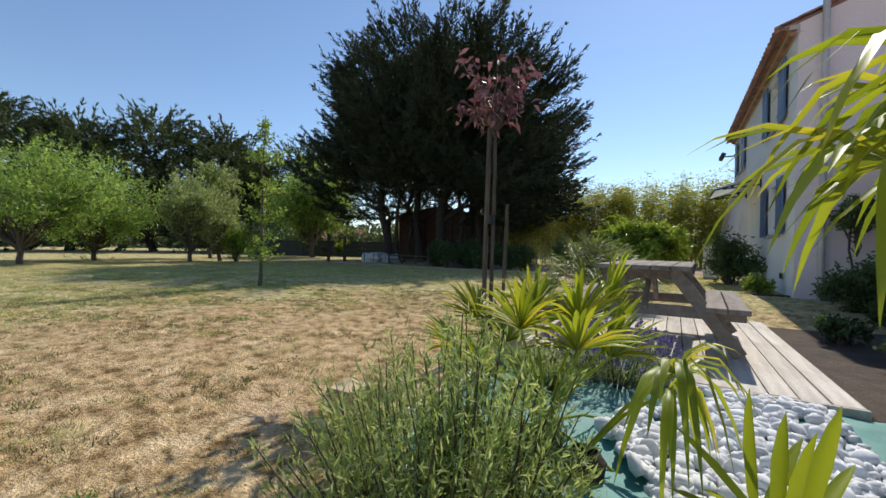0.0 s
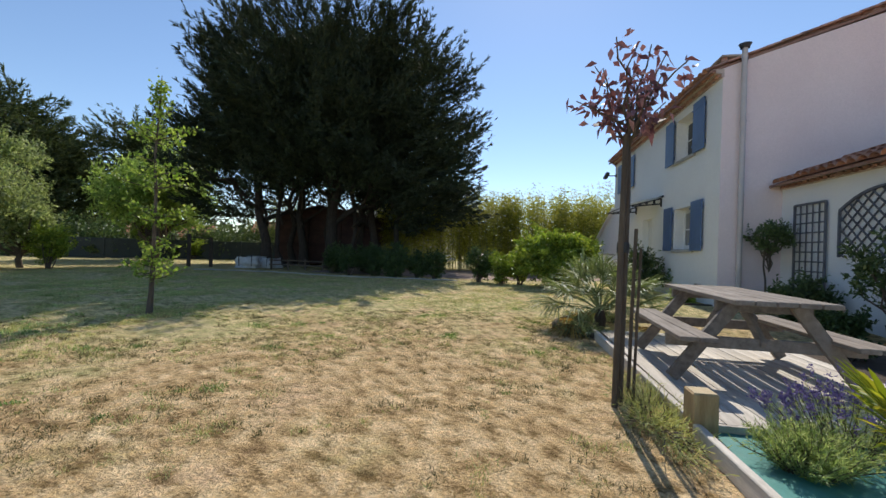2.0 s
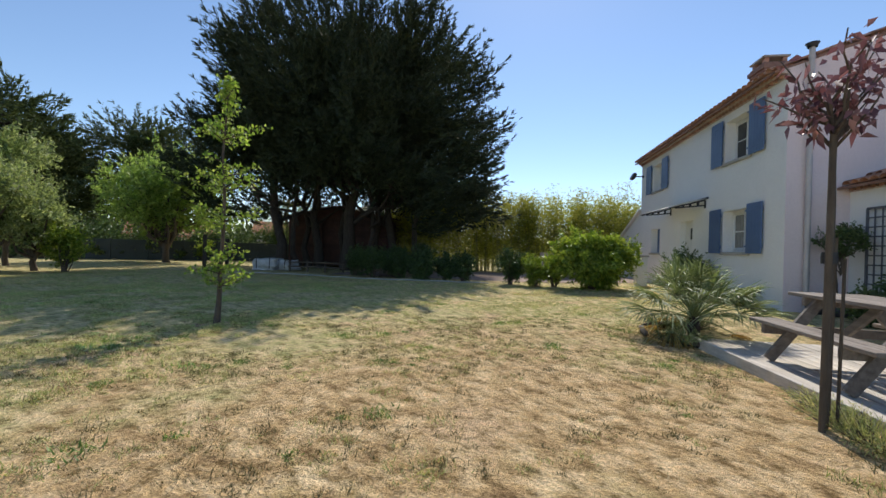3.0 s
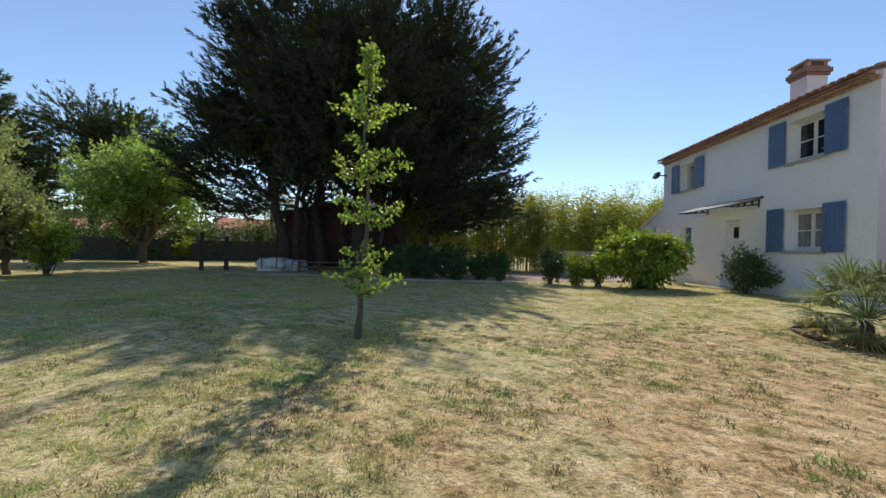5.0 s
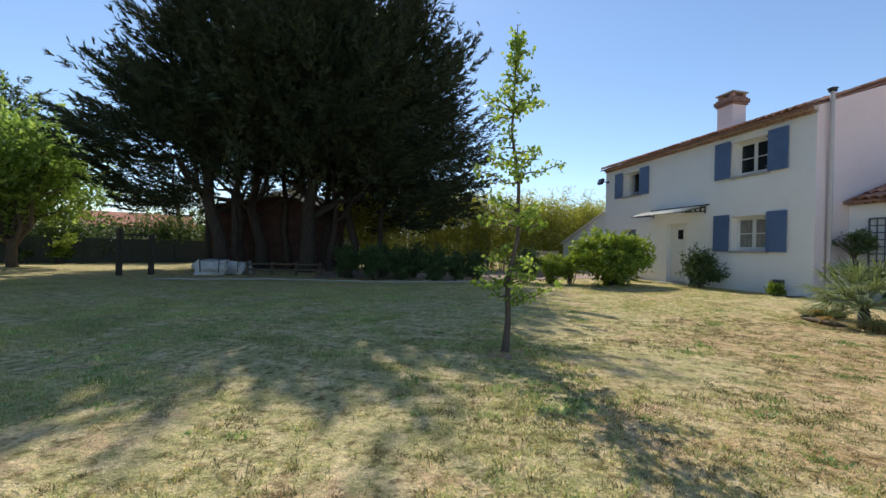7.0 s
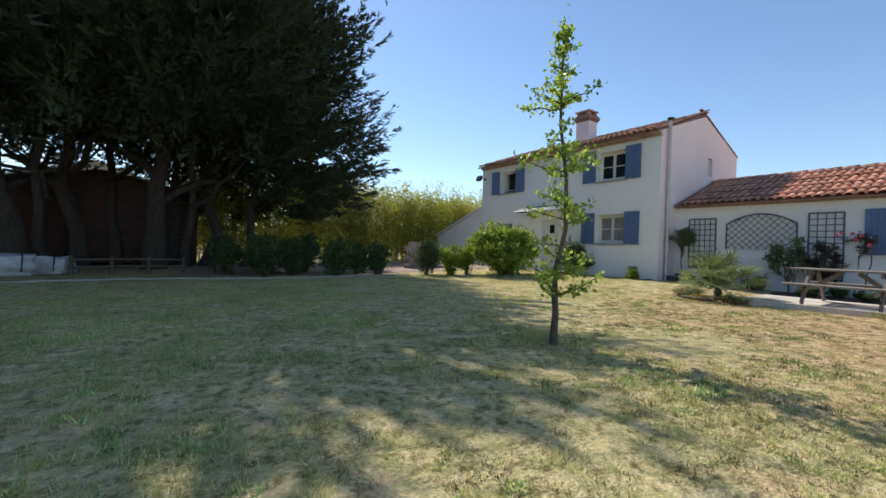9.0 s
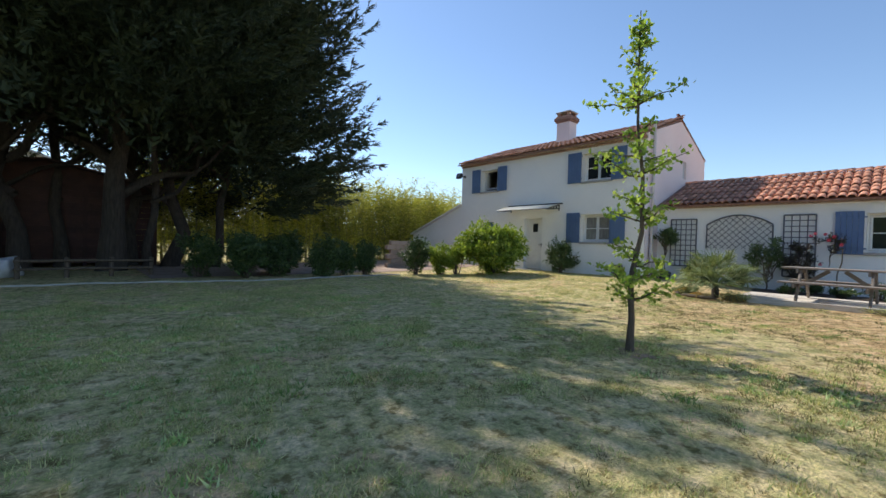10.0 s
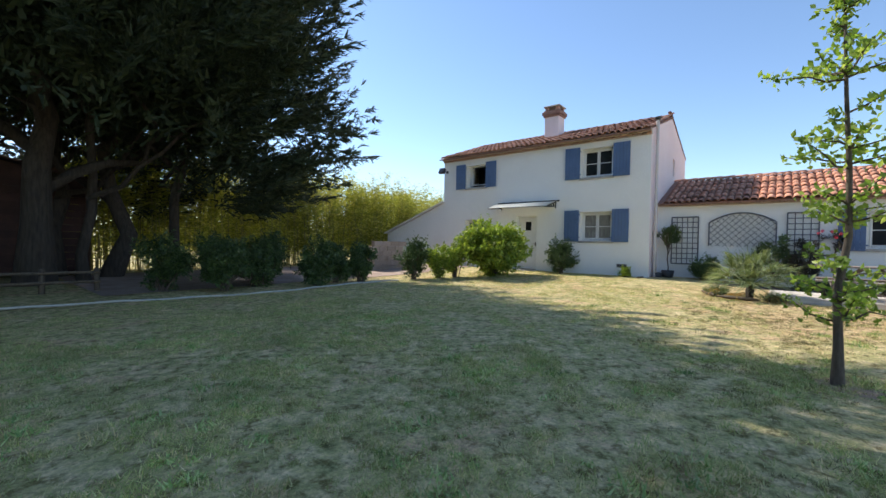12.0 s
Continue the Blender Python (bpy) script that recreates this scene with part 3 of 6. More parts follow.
def build_house():
    h = thing("house", (0, -0.14, 0), "two-storey white rendered house with blue shutters", "house")
    holes = [(10.82, 11.95, 3.62, 4.68), (10.82, 11.95, 1.33, 2.38), (16.12, 17.15, 3.62, 4.62), (16.3, 17.2, 1.3, 2.2), (13.68, 14.58, 0.12, 2.3)]
    wall_sheet("front_wall", Y0, Y1, -0.3, lambda u: EAVE, 0.3, holes, lambda u, d, z: (FX + d, u, z), M_WALL, h, "white rendered front wall")

    def gable(u):
        return EAVE + 0.1 + (RIDGE - EAVE - 0.1) * (1 - abs(u - RX) / (RX - FX if u < RX else BX - RX))

    wall_sheet("gable_wall", FX + 0.002, BX, -0.3, gable, 0.3, [(5.35, 5.75, 3.98, 4.65)], lambda u, d, z: (u, Y0 - 0.004 + d, z), M_PINK, h, "pinkish rendered gable wall")
    wall_sheet("end_wall", FX + 0.302, BX, -0.3, gable, 0.28, [], lambda u, d, z: (u, Y1 - d, z), M_WALL, h)
    box("back_wall", (BX - 0.3, Y0 + 0.31, -0.3), (BX, Y1 - 0.29, EAVE), M_WALL, h, bevel=0)
    box("upper_floor", (FX + 0.31, Y0 + 0.31, 2.75), (BX - 0.31, Y1 - 0.29, 2.95), M_DARK, h, bevel=0)
    box("inner_wall", (FX + 2.4, Y0 + 0.31, 0.0), (FX + 2.5, Y1 - 0.29, EAVE), M_DARK, h, bevel=0)
    box("gable_shutter", (5.35, Y0 + 0.06, 3.98), (5.75, Y0 + 0.1, 4.65), M_ZINC, h, "closed pale gable opening")
    for i, q in enumerate(holes[:4]):
        window_unit(h, FX, *q, glass=M_PALEPANE if i == 1 else M_GLASS, ajar=i == 2)
    y0, y1, z0, z1 = holes[3]
    shutter(h, FX + 0.2, y0 + 0.01, y1 - 0.32, z0 + 0.01, z1 - 0.01, y0 + 0.01)
    for (y0, y1, z0, z1), w in zip(holes[:3], (0.56, 0.56, 0.53)):
        shutter(h, FX, y0 - w - 0.02, y0 - 0.02, z0 - 0.03, z1 + 0.07, y0 - 0.02)
        shutter(h, FX, y1 + 0.02, y1 + w + 0.02, z0 - 0.03, z1 + 0.07, y1 + 0.02)
    # door
    y0, y1, z0, z1 = holes[4]
    bm = bmesh.new()
    for lo, hi in (((0, y0, z0), (0.07, y0 + 0.05, z1)), ((0, y1 - 0.05, z0), (0.07, y1, z1)), ((0, y0 + 0.05, z1 - 0.05), (0.07, y1 - 0.05, z1))):
        boxed(bm, (FX + 0.16 + lo[0], lo[1], lo[2]), (FX + 0.16 + hi[0], hi[1], hi[2]), None, 0.005)
    d = part("door", bm, M_WHITE, h, "white front door with a small pane")
    bm = bmesh.new()
    ya, yb, za, zb = y0 + 0.052, y1 - 0.052, z0 + 0.06, z1 - 0.052
    py0, py1, pz0, pz1 = ya + 0.27, yb - 0.27, zb - 0.52, zb - 0.17
    for lo, hi in (((ya, za), (py0, zb)), ((py1, za), (yb, zb)), ((py0, za), (py1, pz0)), ((py0, pz1), (py1, zb))):
        boxed(bm, (FX + 0.18, lo[0], lo[1]), (FX + 0.225, hi[0], hi[1]), None, 0)
    for q in ((za + 0.12, za + 0.62), (za + 0.74, pz0 - 0.14)):
        boxed(bm, (FX + 0.17, ya + 0.14, q[0]), (FX + 0.182, yb - 0.14, q[1]), None, 0.006)
    part("door_leaf", bm, M_WHITE, d)
    box("pane", (FX + 0.195, py0, pz0), (FX + 0.205, py1, pz1), M_GLASS, d, "small dark pane", bevel=0)
    bm = bmesh.new()
    boxed(bm, (FX + 0.155, ya + 0.05, za + 0.92), (FX + 0.182, ya + 0.09, za + 1.08), None, 0.004)
    boxed(bm, (FX + 0.12, ya + 0.05, za + 1.0), (FX + 0.14, ya + 0.19, za + 1.02), None, 0.004)
    part("door_handle", bm, M_IRON, d, "dark lever handle")
    box("threshold", (FX - 0.02, y0, 0.06), (FX + 0.26, y1, 0.16), M_STONE, h, "stone threshold")
    # wall vent
    v = box("wall_vent", (FX - 0.02, 10.28, 0.42), (FX - 0.002, 10.62, 0.55), M_STONE, h, "small grey wall vent")
    for i in range(4):
        box("slat", (FX - 0.026, 10.31 + 0.075 * i, 0.44), (FX - 0.02, 10.36 + 0.075 * i, 0.53), M_DARK, v, bevel=0)
    # roof
    ov = 0.26
    sl = (RIDGE - EAVE) / (RX - FX)
    ze = EAVE + 0.1 - ov * sl * 0.6
    roof = slab("roof", [(FX - ov, Y0 - 0.01, ze), (FX - ov, Y1 + 0.1, ze), (RX, Y1 + 0.1, RIDGE + 0.1), (RX, Y0 - 0.01, RIDGE + 0.1)], 0.05, M_MORTAR, h, "shallow terracotta tiled roof")
    slab("roof", [(RX, Y0 - 0.01, RIDGE + 0.1), (RX, Y1 + 0.1, RIDGE + 0.1), (BX + 0.05, Y1 + 0.1, EAVE + 0.1), (BX + 0.05, Y0 - 0.01, EAVE + 0.1)], 0.05, M_OLDTILE, h)
    crown = canal_tile("roof_tile")
    poses_ = tile_poses(FX - ov - 0.04, ze + 0.015, RX, RIDGE + 0.115, Y0 + 0.02, Y1 + 0.1, seed=3)
    joined("tile_field", crown, poses_, M_OLDTILE, roof, "rows of round terracotta tiles")
    ridge_t = [pose(RX, Y0 - 0.01 + 0.36 * i, RIDGE + 0.13, 0, 2, 90) for i in range(25)]
    joined("ridge_tiles", crown, ridge_t, M_OLDTILE, roof)
    rake = [pose(FX - ov + 0.36 * i * math.cos(math.atan(sl)), Y0 + 0.03, ze + 0.03 + 0.36 * i * math.sin(math.atan(sl)) * 1.02, 0, -math.degrees(math.atan(sl)), 0) for i in range(11)]
    rake += [pose(BX + 0.05 - 0.34 * i, Y0 + 0.03, EAVE + 0.1 + 0.345 * i * 0.365, 0, -19, 180) for i in range(10)]
    joined("verge_tiles", canal_tile("verge_tile", 0.4, 0.07, 0.06), rake, M_OLDTILE, roof)
    genoise(h, FX, Y0 - 0.02, Y1 + 0.02, ze + 0.03, 2)
    # chimney
    cx, cy = 4.0, 14.0
    ch = box("chimney", (cx - 0.3, cy - 0.32, 5.3), (cx + 0.3, cy + 0.32, 6.72), M_PINK, h, "rendered chimney with a brick head")
    for i, (o, z0, z1) in enumerate(((0.05, 6.72, 6.8), (0.09, 6.8, 6.94), (0.04, 6.94, 7.0))):
        box("brick_course", (cx - 0.3 - o, cy - 0.32 - o, z0), (cx + 0.3 + o, cy + 0.32 + o, z1), M_MORTAR, ch, "red brick course", bevel=0.012)
    for sx in (-0.24, 0.24):
        for sy in (-0.24, 0.24):
            box("cap_pier", (cx + sx - 0.06, cy + sy - 0.07, 7.0), (cx + sx + 0.06, cy + sy + 0.07, 7.14), M_OLDTILE, ch)
    box("chimney_cap", (cx - 0.36, cy - 0.37, 7.14), (cx + 0.36, cy + 0.37, 7.2), M_STONE, ch, "flat slab cap", bevel=0.015)
    box("cap_ridge", (cx - 0.2, cy - 0.2, 7.2), (cx + 0.2, cy + 0.2, 7.26), M_OLDTILE, ch, bevel=0.02)
    # lean-to at the far end
    wall_sheet("lean_to_wall", Y1 + 0.002, 22.3, -0.3, lambda u: 3.05 - (u - Y1) * 0.38, 0.25, [], lambda u, d, z: (FX + 0.02 + d, u, z), M_WALL, h, "low lean-to wall with sloping top")
    slab("lean_to_roof", [(FX - 0.1, Y1 + 0.005, 3.13), (FX - 0.1, 22.45, 1.66), (6.0, 22.45, 1.66), (6.0, Y1 + 0.005, 3.13)], 0.06, M_WHITE, h)
    # stove pipe and downpipe up the gable
    pts = [(2.2, Y0 - 0.1, 0.1), (2.2, Y0 - 0.1, 5.42)]
    pipe = tubes("flue_pipe", [(pts, [0.05, 0.05])], M_ZINC, h, 12, "pale pipe up the gable corner")
    for z in (0.9, 2.4, 3.9, 5.2):
        tubes("pipe_collar", [([(2.2, Y0 - 0.1, z), (2.2, Y0 - 0.1, z + 0.06)], [0.058, 0.058])], M_ZINC, pipe, 12)
    tubes("pipe_cowl", [([(2.2, Y0 - 0.1, 5.42), (2.2, Y0 - 0.1, 5.46), (2.2, Y0 - 0.1, 5.5), (2.2, Y0 - 0.1, 5.54)], [0.085, 0.09, 0.12, 0.02])], M_IRON, pipe, 12, "dark metal cowl")
    return h


HOUSE = build_house()


def build_canopy():
    """A clear sheet on two pierced brackets over the door."""
    y0, y1 = 12.85, 15.35
    c = thing("door_canopy", (FX, (y0 + y1) / 2 - 0.14, 2.6), "milky door canopy on black brackets over the front door", "canopy")
    ya, yb = -(y1 - y0) / 2, (y1 - y0) / 2
    n = 8
    vs, fs = [], []
    for i in range(n + 1):
        s = i / n
        x, z = -0.02 - 0.95 * s, 0.24 - 0.1 * s - 0.16 * s * s
        for y in (ya, yb):
            vs += [(x, y, z), (x, y, z - 0.008)]
    for i in range(n):
        a = i * 4
        fs += [(a, a + 2, a + 6, a + 4), (a + 1, a + 5, a + 7, a + 3), (a, a + 4, a + 5, a + 1), (a + 2, a + 3, a + 7, a + 6)]
    link("sheet", arrays("sheet", vs, fs), M_SHEET, c, "milky curved sheet")
    box("wall_rail", (-0.04, ya - 0.1, 0.225), (0.0, yb + 0.1, 0.275), M_IRON, c)
    box("front_rail", (-0.99, ya, -0.035), (-0.955, yb, -0.012), M_IRON, c)
    for y in (ya + 0.05, yb - 0.05):
        bm = bmesh.new()
        beam(bm, (-0.02, y, 0.2), (-0.95, y, -0.04), 0.03, 0.035)
        beam(bm, (-0.02, y, 0.05), (-0.8, y, -0.03), 0.03, 0.035)
        beam(bm, (-0.02, y, 0.2), (-0.02, y, -0.03), 0.03, 0.04)
        for s in (0.2, 0.42, 0.62):
            zt, zb = 0.2 - 0.26 * s, 0.05 - 0.095 * s
            beam(bm, (-0.02 - 0.93 * s, y, zt), (-0.02 - 0.93 * s, y, zb - 0.01), 0.028, 0.06)
        part("bracket", bm, M_IRON, c, "black pierced bracket")


build_canopy()


def build_floodlight():
    f = thing("floodlight", (FX - 0.02, 18.12, 4.45), "black floodlight under the eave corner", "lamp")
    box("arm", (-0.3, -0.02, -0.02), (0.0, 0.02, 0.02), M_IRON, f)
    box("wall_plate", (-0.02, -0.06, -0.06), (0.018, 0.06, 0.06), M_IRON, f)
    bm = bmesh.new()
    m = pose(-0.38, 0.0, 0.0, 0, 25, 0)
    boxed(bm, (-0.07, -0.16, -0.13), (0.07, 0.16, 0.13), m, 0.02)
    part("lamp_head", bm, M_IRON, f)
    bm = bmesh.new()
    boxed(bm, (-0.08, -0.13, -0.1), (-0.072, 0.13, 0.1), m, 0)
    part("lens", bm, M_GLASS, f)


build_floodlight()


def build_wing():
    w = thing("house_wing", (0, -0.14, 0), "low white wing with an orange tiled roof", "house")
    ya, yb = -2.0, Y0 - 0.006
    holes = [(3.3, 4.42, 1.2, 2.25), (0.2, 1.3, 1.2, 2.25)]
    wall_sheet("wing_wall", ya, yb, -0.3, lambda u: WEAVE, 0.3, holes, lambda u, d, z: (WX + d, u, z), M_WALL, w, "white rendered wall")
    box("end_wall", (WX + 0.302, ya, -0.3), (8.4, ya + 0.3, WEAVE), M_WALL, w, bevel=0)
    box("back_wall", (8.4, ya, -0.3), (8.7, yb, WEAVE), M_WALL, w, bevel=0)
    box("inner_wall", (WX + 2.0, ya + 0.31, 0), (WX + 2.1, yb, WEAVE), M_DARK, w, bevel=0)
    for q in holes:
        window_unit(w, WX, *q)
    shutter(w, WX, 4.46, 5.02, 1.14, 2.3, 4.46)
    shutter(w, WX, 1.34, 1.9, 1.14, 2.3, 1.34)
    ov = 0.24
    ze = WEAVE + 0.02
    roof = slab("roof", [(WX - ov, ya - 0.1, ze), (WX - ov, yb, ze), (WRX, yb, WRIDGE), (WRX, ya - 0.1, WRIDGE)], 0.05, M_MORTAR, w, "orange canal tile roof")
    slab("roof", [(WRX, ya - 0.1, WRIDGE), (WRX, yb, WRIDGE), (8.9, yb, WEAVE - 0.05), (8.9, ya - 0.1, WEAVE - 0.05)], 0.05, M_TILE, w)
    crown = canal_tile("tile", 0.5, 0.1, 0.082)
    crown.materials.append(M_TILE)
    split = 3.0
    shaded_crown = crown.copy()
    shaded_crown.materials[0] = M_SHADETILE
    # tiles beyond y 7.05 take the darker copy, where the house's shadow falls
    for m in tile_poses(WX - ov - 0.05, ze + 0.01, WRX, WRIDGE + 0.015, split, yb, 0.2, 0.42, 5):
        o = link("tile", shaded_crown if m.translation.y > 7.05 else crown, M_TILE, roof)
        o.matrix_basis = m
    joined("tile_field", crown, tile_poses(WX - ov - 0.05, ze + 0.01, WRX, WRIDGE + 0.015, ya, split, 0.2, 0.42, 6), M_TILE, roof)
    joined("ridge_tiles", crown, [pose(WRX, ya + 0.4 * i, WRIDGE + 0.03, 0, 2, 90) for i in range(29)], M_TILE, roof)
    genoise(w, WX, ya, yb, ze + 0.0, 1)


build_wing()


def lattice(name, y0, y1, z0, z1, cell, diagonal, arch, label):
    """A wooden trellis on the wing's wall."""
    t = thing(name, (WX - 0.03, (y0 + y1) / 2 - 0.14, z0), label, "trellis")
    hw, hh = (y1 - y0) / 2, z1 - z0

    def top(u):
        return hh - (arch * (u / hw) ** 2 if arch else 0)

    k = 0
    if diagonal:
        step = cell * math.sqrt(2)
        for sgn in (-1, 1):
            bm = bmesh.new()
            c = -hw - hh - step
            while c < hw + hh:
                # the line u = c + sgn * z, kept inside the outline
                pts = [(c + sgn * z if sgn > 0 else c + hh - z, z) for z in np.linspace(0, hh, 80)]
                pts = [p for p in pts if abs(p[0]) < hw and p[1] < top(p[0])]
                if len(pts) > 3:
                    a, b = pts[0], pts[-1]
                    beam(bm, (-0.008 * sgn, a[0], a[1]), (-0.008 * sgn, b[0], b[1]), 0.026, 0.012, 0.0)
                c += step
            part("slats", bm, M_TRELLIS, t, "crossed grey slats")
    else:
        n = max(2, round(2 * hw / cell))
        for i in range(1, n):
            u = -hw + 2 * hw * i / n
            box("slat", (-0.016, u - 0.012, 0), (-0.002, u + 0.012, hh), M_TRELLIS, t, bevel=0)
        n = max(2, round(hh / cell))
        for i in range(1, n):
            z = hh * i / n
            box("slat", (-0.03, -hw, z - 0.012), (-0.0165, hw, z + 0.012), M_TRELLIS, t, bevel=0)
    bm = bmesh.new()
    beam(bm, (-0.012, -hw, 0), (-0.012, -hw, top(-hw)), 0.035, 0.035, 0.003)
    beam(bm, (-0.012, hw, 0), (-0.012, hw, top(hw)), 0.035, 0.035, 0.003)
    if not diagonal:
        beam(bm, (-0.012, -hw, 0), (-0.012, hw, 0), 0.035, 0.035, 0.003)
    us = np.linspace(-hw, hw, 13)
    for a, b in zip(us, us[1:]):
        beam(bm, (-0.012, a, top(a)), (-0.012, b, top(b)), 0.035, 0.04, 0.0)
    part("border", bm, M_TRELLIS, t)


lattice("trellis", 8.36, 9.14, 0.6, 2.18, 0.17, False, 0, "tall square grey trellis on the white wall")
lattice("trellis", 6.35, 8.06, 1.22, 2.28, 0.135, True, 0.3, "arched diamond grey trellis on the white wall")
lattice("trellis", 5.4, 6.1, 0.45, 2.24, 0.17, False, 0, "tall square trellis behind a climbing rose")

# ---- terrace and bed ----
DZ = 0.08  # deck surface


def build_deck():
    d = thing("deck", (0, 0, 0), "weathered wooden deck of long pale planks", "deck", kind="structure")
    x0, n, w = -1.08, 14, 0.145
    me = None
    for i in range(n):
        for a, b in ((3.12, 6.3),):
            if me is None:
                bm = bmesh.new()
                boxed(bm, (0, a, DZ - 0.028), (w - 0.008, b, DZ), None, 0.003)
                me = bpy.data.meshes.new("plank")
                bm.to_mesh(me)
                bm.free()
                me.materials.append(M_DECK)
            o = link("plank", me, M_DECK, d)
            o.matrix_basis = pose(x0 + i * w, random.uniform(-0.01, 0.01), random.uniform(-0.002, 0.002))
    for y in (3.3, 4.3, 5.3, 6.2):
        box("joist", (x0, y - 0.03, -0.05), (x0 + n * w, y + 0.03, DZ - 0.03), M_TABLE, d)
    box("end_board", (x0, 3.085, -0.05), (x0 + n * w, 3.118, DZ + 0.0), M_DECK, d)
    box("terrace_soil", (-1.06, 3.2, -0.1), (x0 + n * w, 6.25, 0.005), M_SOIL, None, kind="structure")


build_deck()


def build_edging():
    for y0, y1 in ((1.36, 3.0), (3.14, 6.32)):
        o = box("edging_board", (-0.025, 0, -0.08), (0.025, y1 - y0, 0.115), M_DECK, None, bevel=0.006)
        o.matrix_basis = pose(-1.15, y0, 0, 0, 0, 0.6)
        tagged(o, "pale timber edging board beside the lawn", "edging", "bed edging boards")
    o = box("edging_board", (0, -0.025, -0.08), (2.6, 0.025, 0.1), M_DECK, None, bevel=0.006)
    o.matrix_basis = pose(-1.06, 1.28, 0, 0, 0, -2)
    tagged(o, "pale timber edging board beside the lawn", "edging", "bed edging boards")
    for x, y, hgt in ((-1.14, 1.26, 0.36), (-1.12, 3.06, 0.3)):
        p = thing("bed_post", (x, y, 0), "short square pine post at the bed corner", "post", "bed posts")
        bm = bmesh.new()
        boxed(bm, (-0.075, -0.075, -0.1), (0.075, 0.075, hgt), None, 0.008)
        part("post", bm, M_POST, p)
        box("cut_top", (-0.066, -0.066, hgt), (0.066, 0.066, hgt + 0.003), M_POSTTOP, p, "pale sawn top", bevel=0)


build_edging()


def build_bed():
    xs, ys = np.linspace(-1.12, 1.45, 70), np.linspace(1.3, 3.08, 50)
    X, Y = np.meshgrid(xs, ys)
    Z = np.array([[0.035 + 0.022 * noise.noise((x * 2.2, y * 5.0, 0)) + 0.012 * noise.noise((x * 7, y * 14, 3)) for x in xs] for y in ys])
    v = np.stack([X, Y, Z], -1).reshape(-1, 3)
    nx, ny = len(xs), len(ys)
    i = (np.arange(ny - 1)[:, None] * nx + np.arange(nx - 1)[None]).reshape(-1, 1)
    me = arrays("weed_fabric", v, np.concatenate([i, i + 1, i + 1 + nx, i + nx], 1))
    me.polygons.foreach_set("use_smooth", np.ones(len(me.polygons), bool))
    tagged(link("weed_fabric", me, M_FABRIC), "creased teal weed fabric over the bed", "fabric", "", "structure")
    # white cobbles
    b = bmesh.new()
    bmesh.ops.create_icosphere(b, subdivisions=1, radius=1.0)
    base = bpy.data.meshes.new("cobble")
    b.to_mesh(base)
    b.free()
    kinds = []
    r = random.Random(4)
    for k in range(5):
        me = base.copy()
        for q in me.vertices:
            q.co *= 1 + 0.2 * noise.noise(q.co * 1.3 + Vector((k * 5, 0, 0)))
        for f in me.polygons:
            f.use_smooth = True
        me.materials.append(M_SHINGLE)
        kinds.append(me)
    heap = thing("cobbles", (0, 0, 0), "layer of rounded white stones on teal fabric", "stones", kind="stuff")
    done = 0
    while done < 300:
        x, y = r.uniform(-0.5, 0.72), r.uniform(1.35, 3.02)
        if x < -0.3 + 0.3 * (y - 1.3) / 1.7 + 0.16 * math.sin(y * 5):
            continue
        s = r.uniform(0.026, 0.048)
        o = link("stone", kinds[done % 5], M_SHINGLE, heap)
        o.matrix_basis = Matrix.LocRotScale((x, y, 0.075 + r.uniform(0, 0.02)), Euler((r.uniform(0, 6), r.uniform(-0.4, 0.4), r.uniform(0, 6))), (s * r.uniform(1, 1.5), s, s * r.uniform(0.55, 0.8)))
        done += 1
    extra = []
    while len(extra) < 900:
        x, y = r.uniform(-0.45, 0.76), r.uniform(1.33, 3.04)
        if x < -0.27 + 0.3 * (y - 1.3) / 1.7 + 0.16 * math.sin(y * 5):
            continue
        s = r.uniform(0.02, 0.036)
        extra.append(Matrix.LocRotScale((x, y, 0.06 + r.uniform(0, 0.015)), Euler((r.uniform(0, 6), 0, r.uniform(0, 6))), (s * 1.3, s, s * 0.7)))
    joined("small_stones", kinds[0], extra, M_SHINGLE, heap)


build_bed()


def build_picnic_table():
    t = thing("picnic_table", (-0.2, 4.6, DZ), "weathered wooden picnic table with two benches", "table", turn=-3)
    half, top_z, seat_z = 0.88, 0.74, 0.43
    for i in range(5):
        x = -0.36 + i * 0.146
        o = box("table_board", (x, -half, top_z - 0.04), (x + 0.136, half, top_z), M_TABLE, t, bevel=0.006)
    for s in (-1, 1):
        for i in range(2):
            x = s * 0.6 + (i - 1) * 0.146 + 0.005
            box("bench_board", (x, -half, seat_z - 0.04), (x + 0.136, half, seat_z), M_TABLE, t, bevel=0.006)
    for y in (-0.56, 0.56):
        for s in (-1, 1):
            bm = bmesh.new()
            beam(bm, (s * 0.7, y, 0.02), (s * 0.22, y, top_z - 0.05), 0.045, 0.105, 0.005)
            part("leg", bm, M_TABLE, t)
        box("bench_beam", (-0.74, y + 0.026, seat_z - 0.14), (0.74, y + 0.07, seat_z - 0.042), M_TABLE, t)
        box("top_batten", (-0.36, y + 0.026, top_z - 0.13), (0.36, y + 0.07, top_z - 0.042), M_TABLE, t)
        bm = bmesh.new()
        beam(bm, (0, y * 0.98, seat_z - 0.09), (0, y * 0.22, top_z - 0.06), 0.045, 0.08, 0.005)
        part("brace", bm, M_TABLE, t)


build_picnic_table()

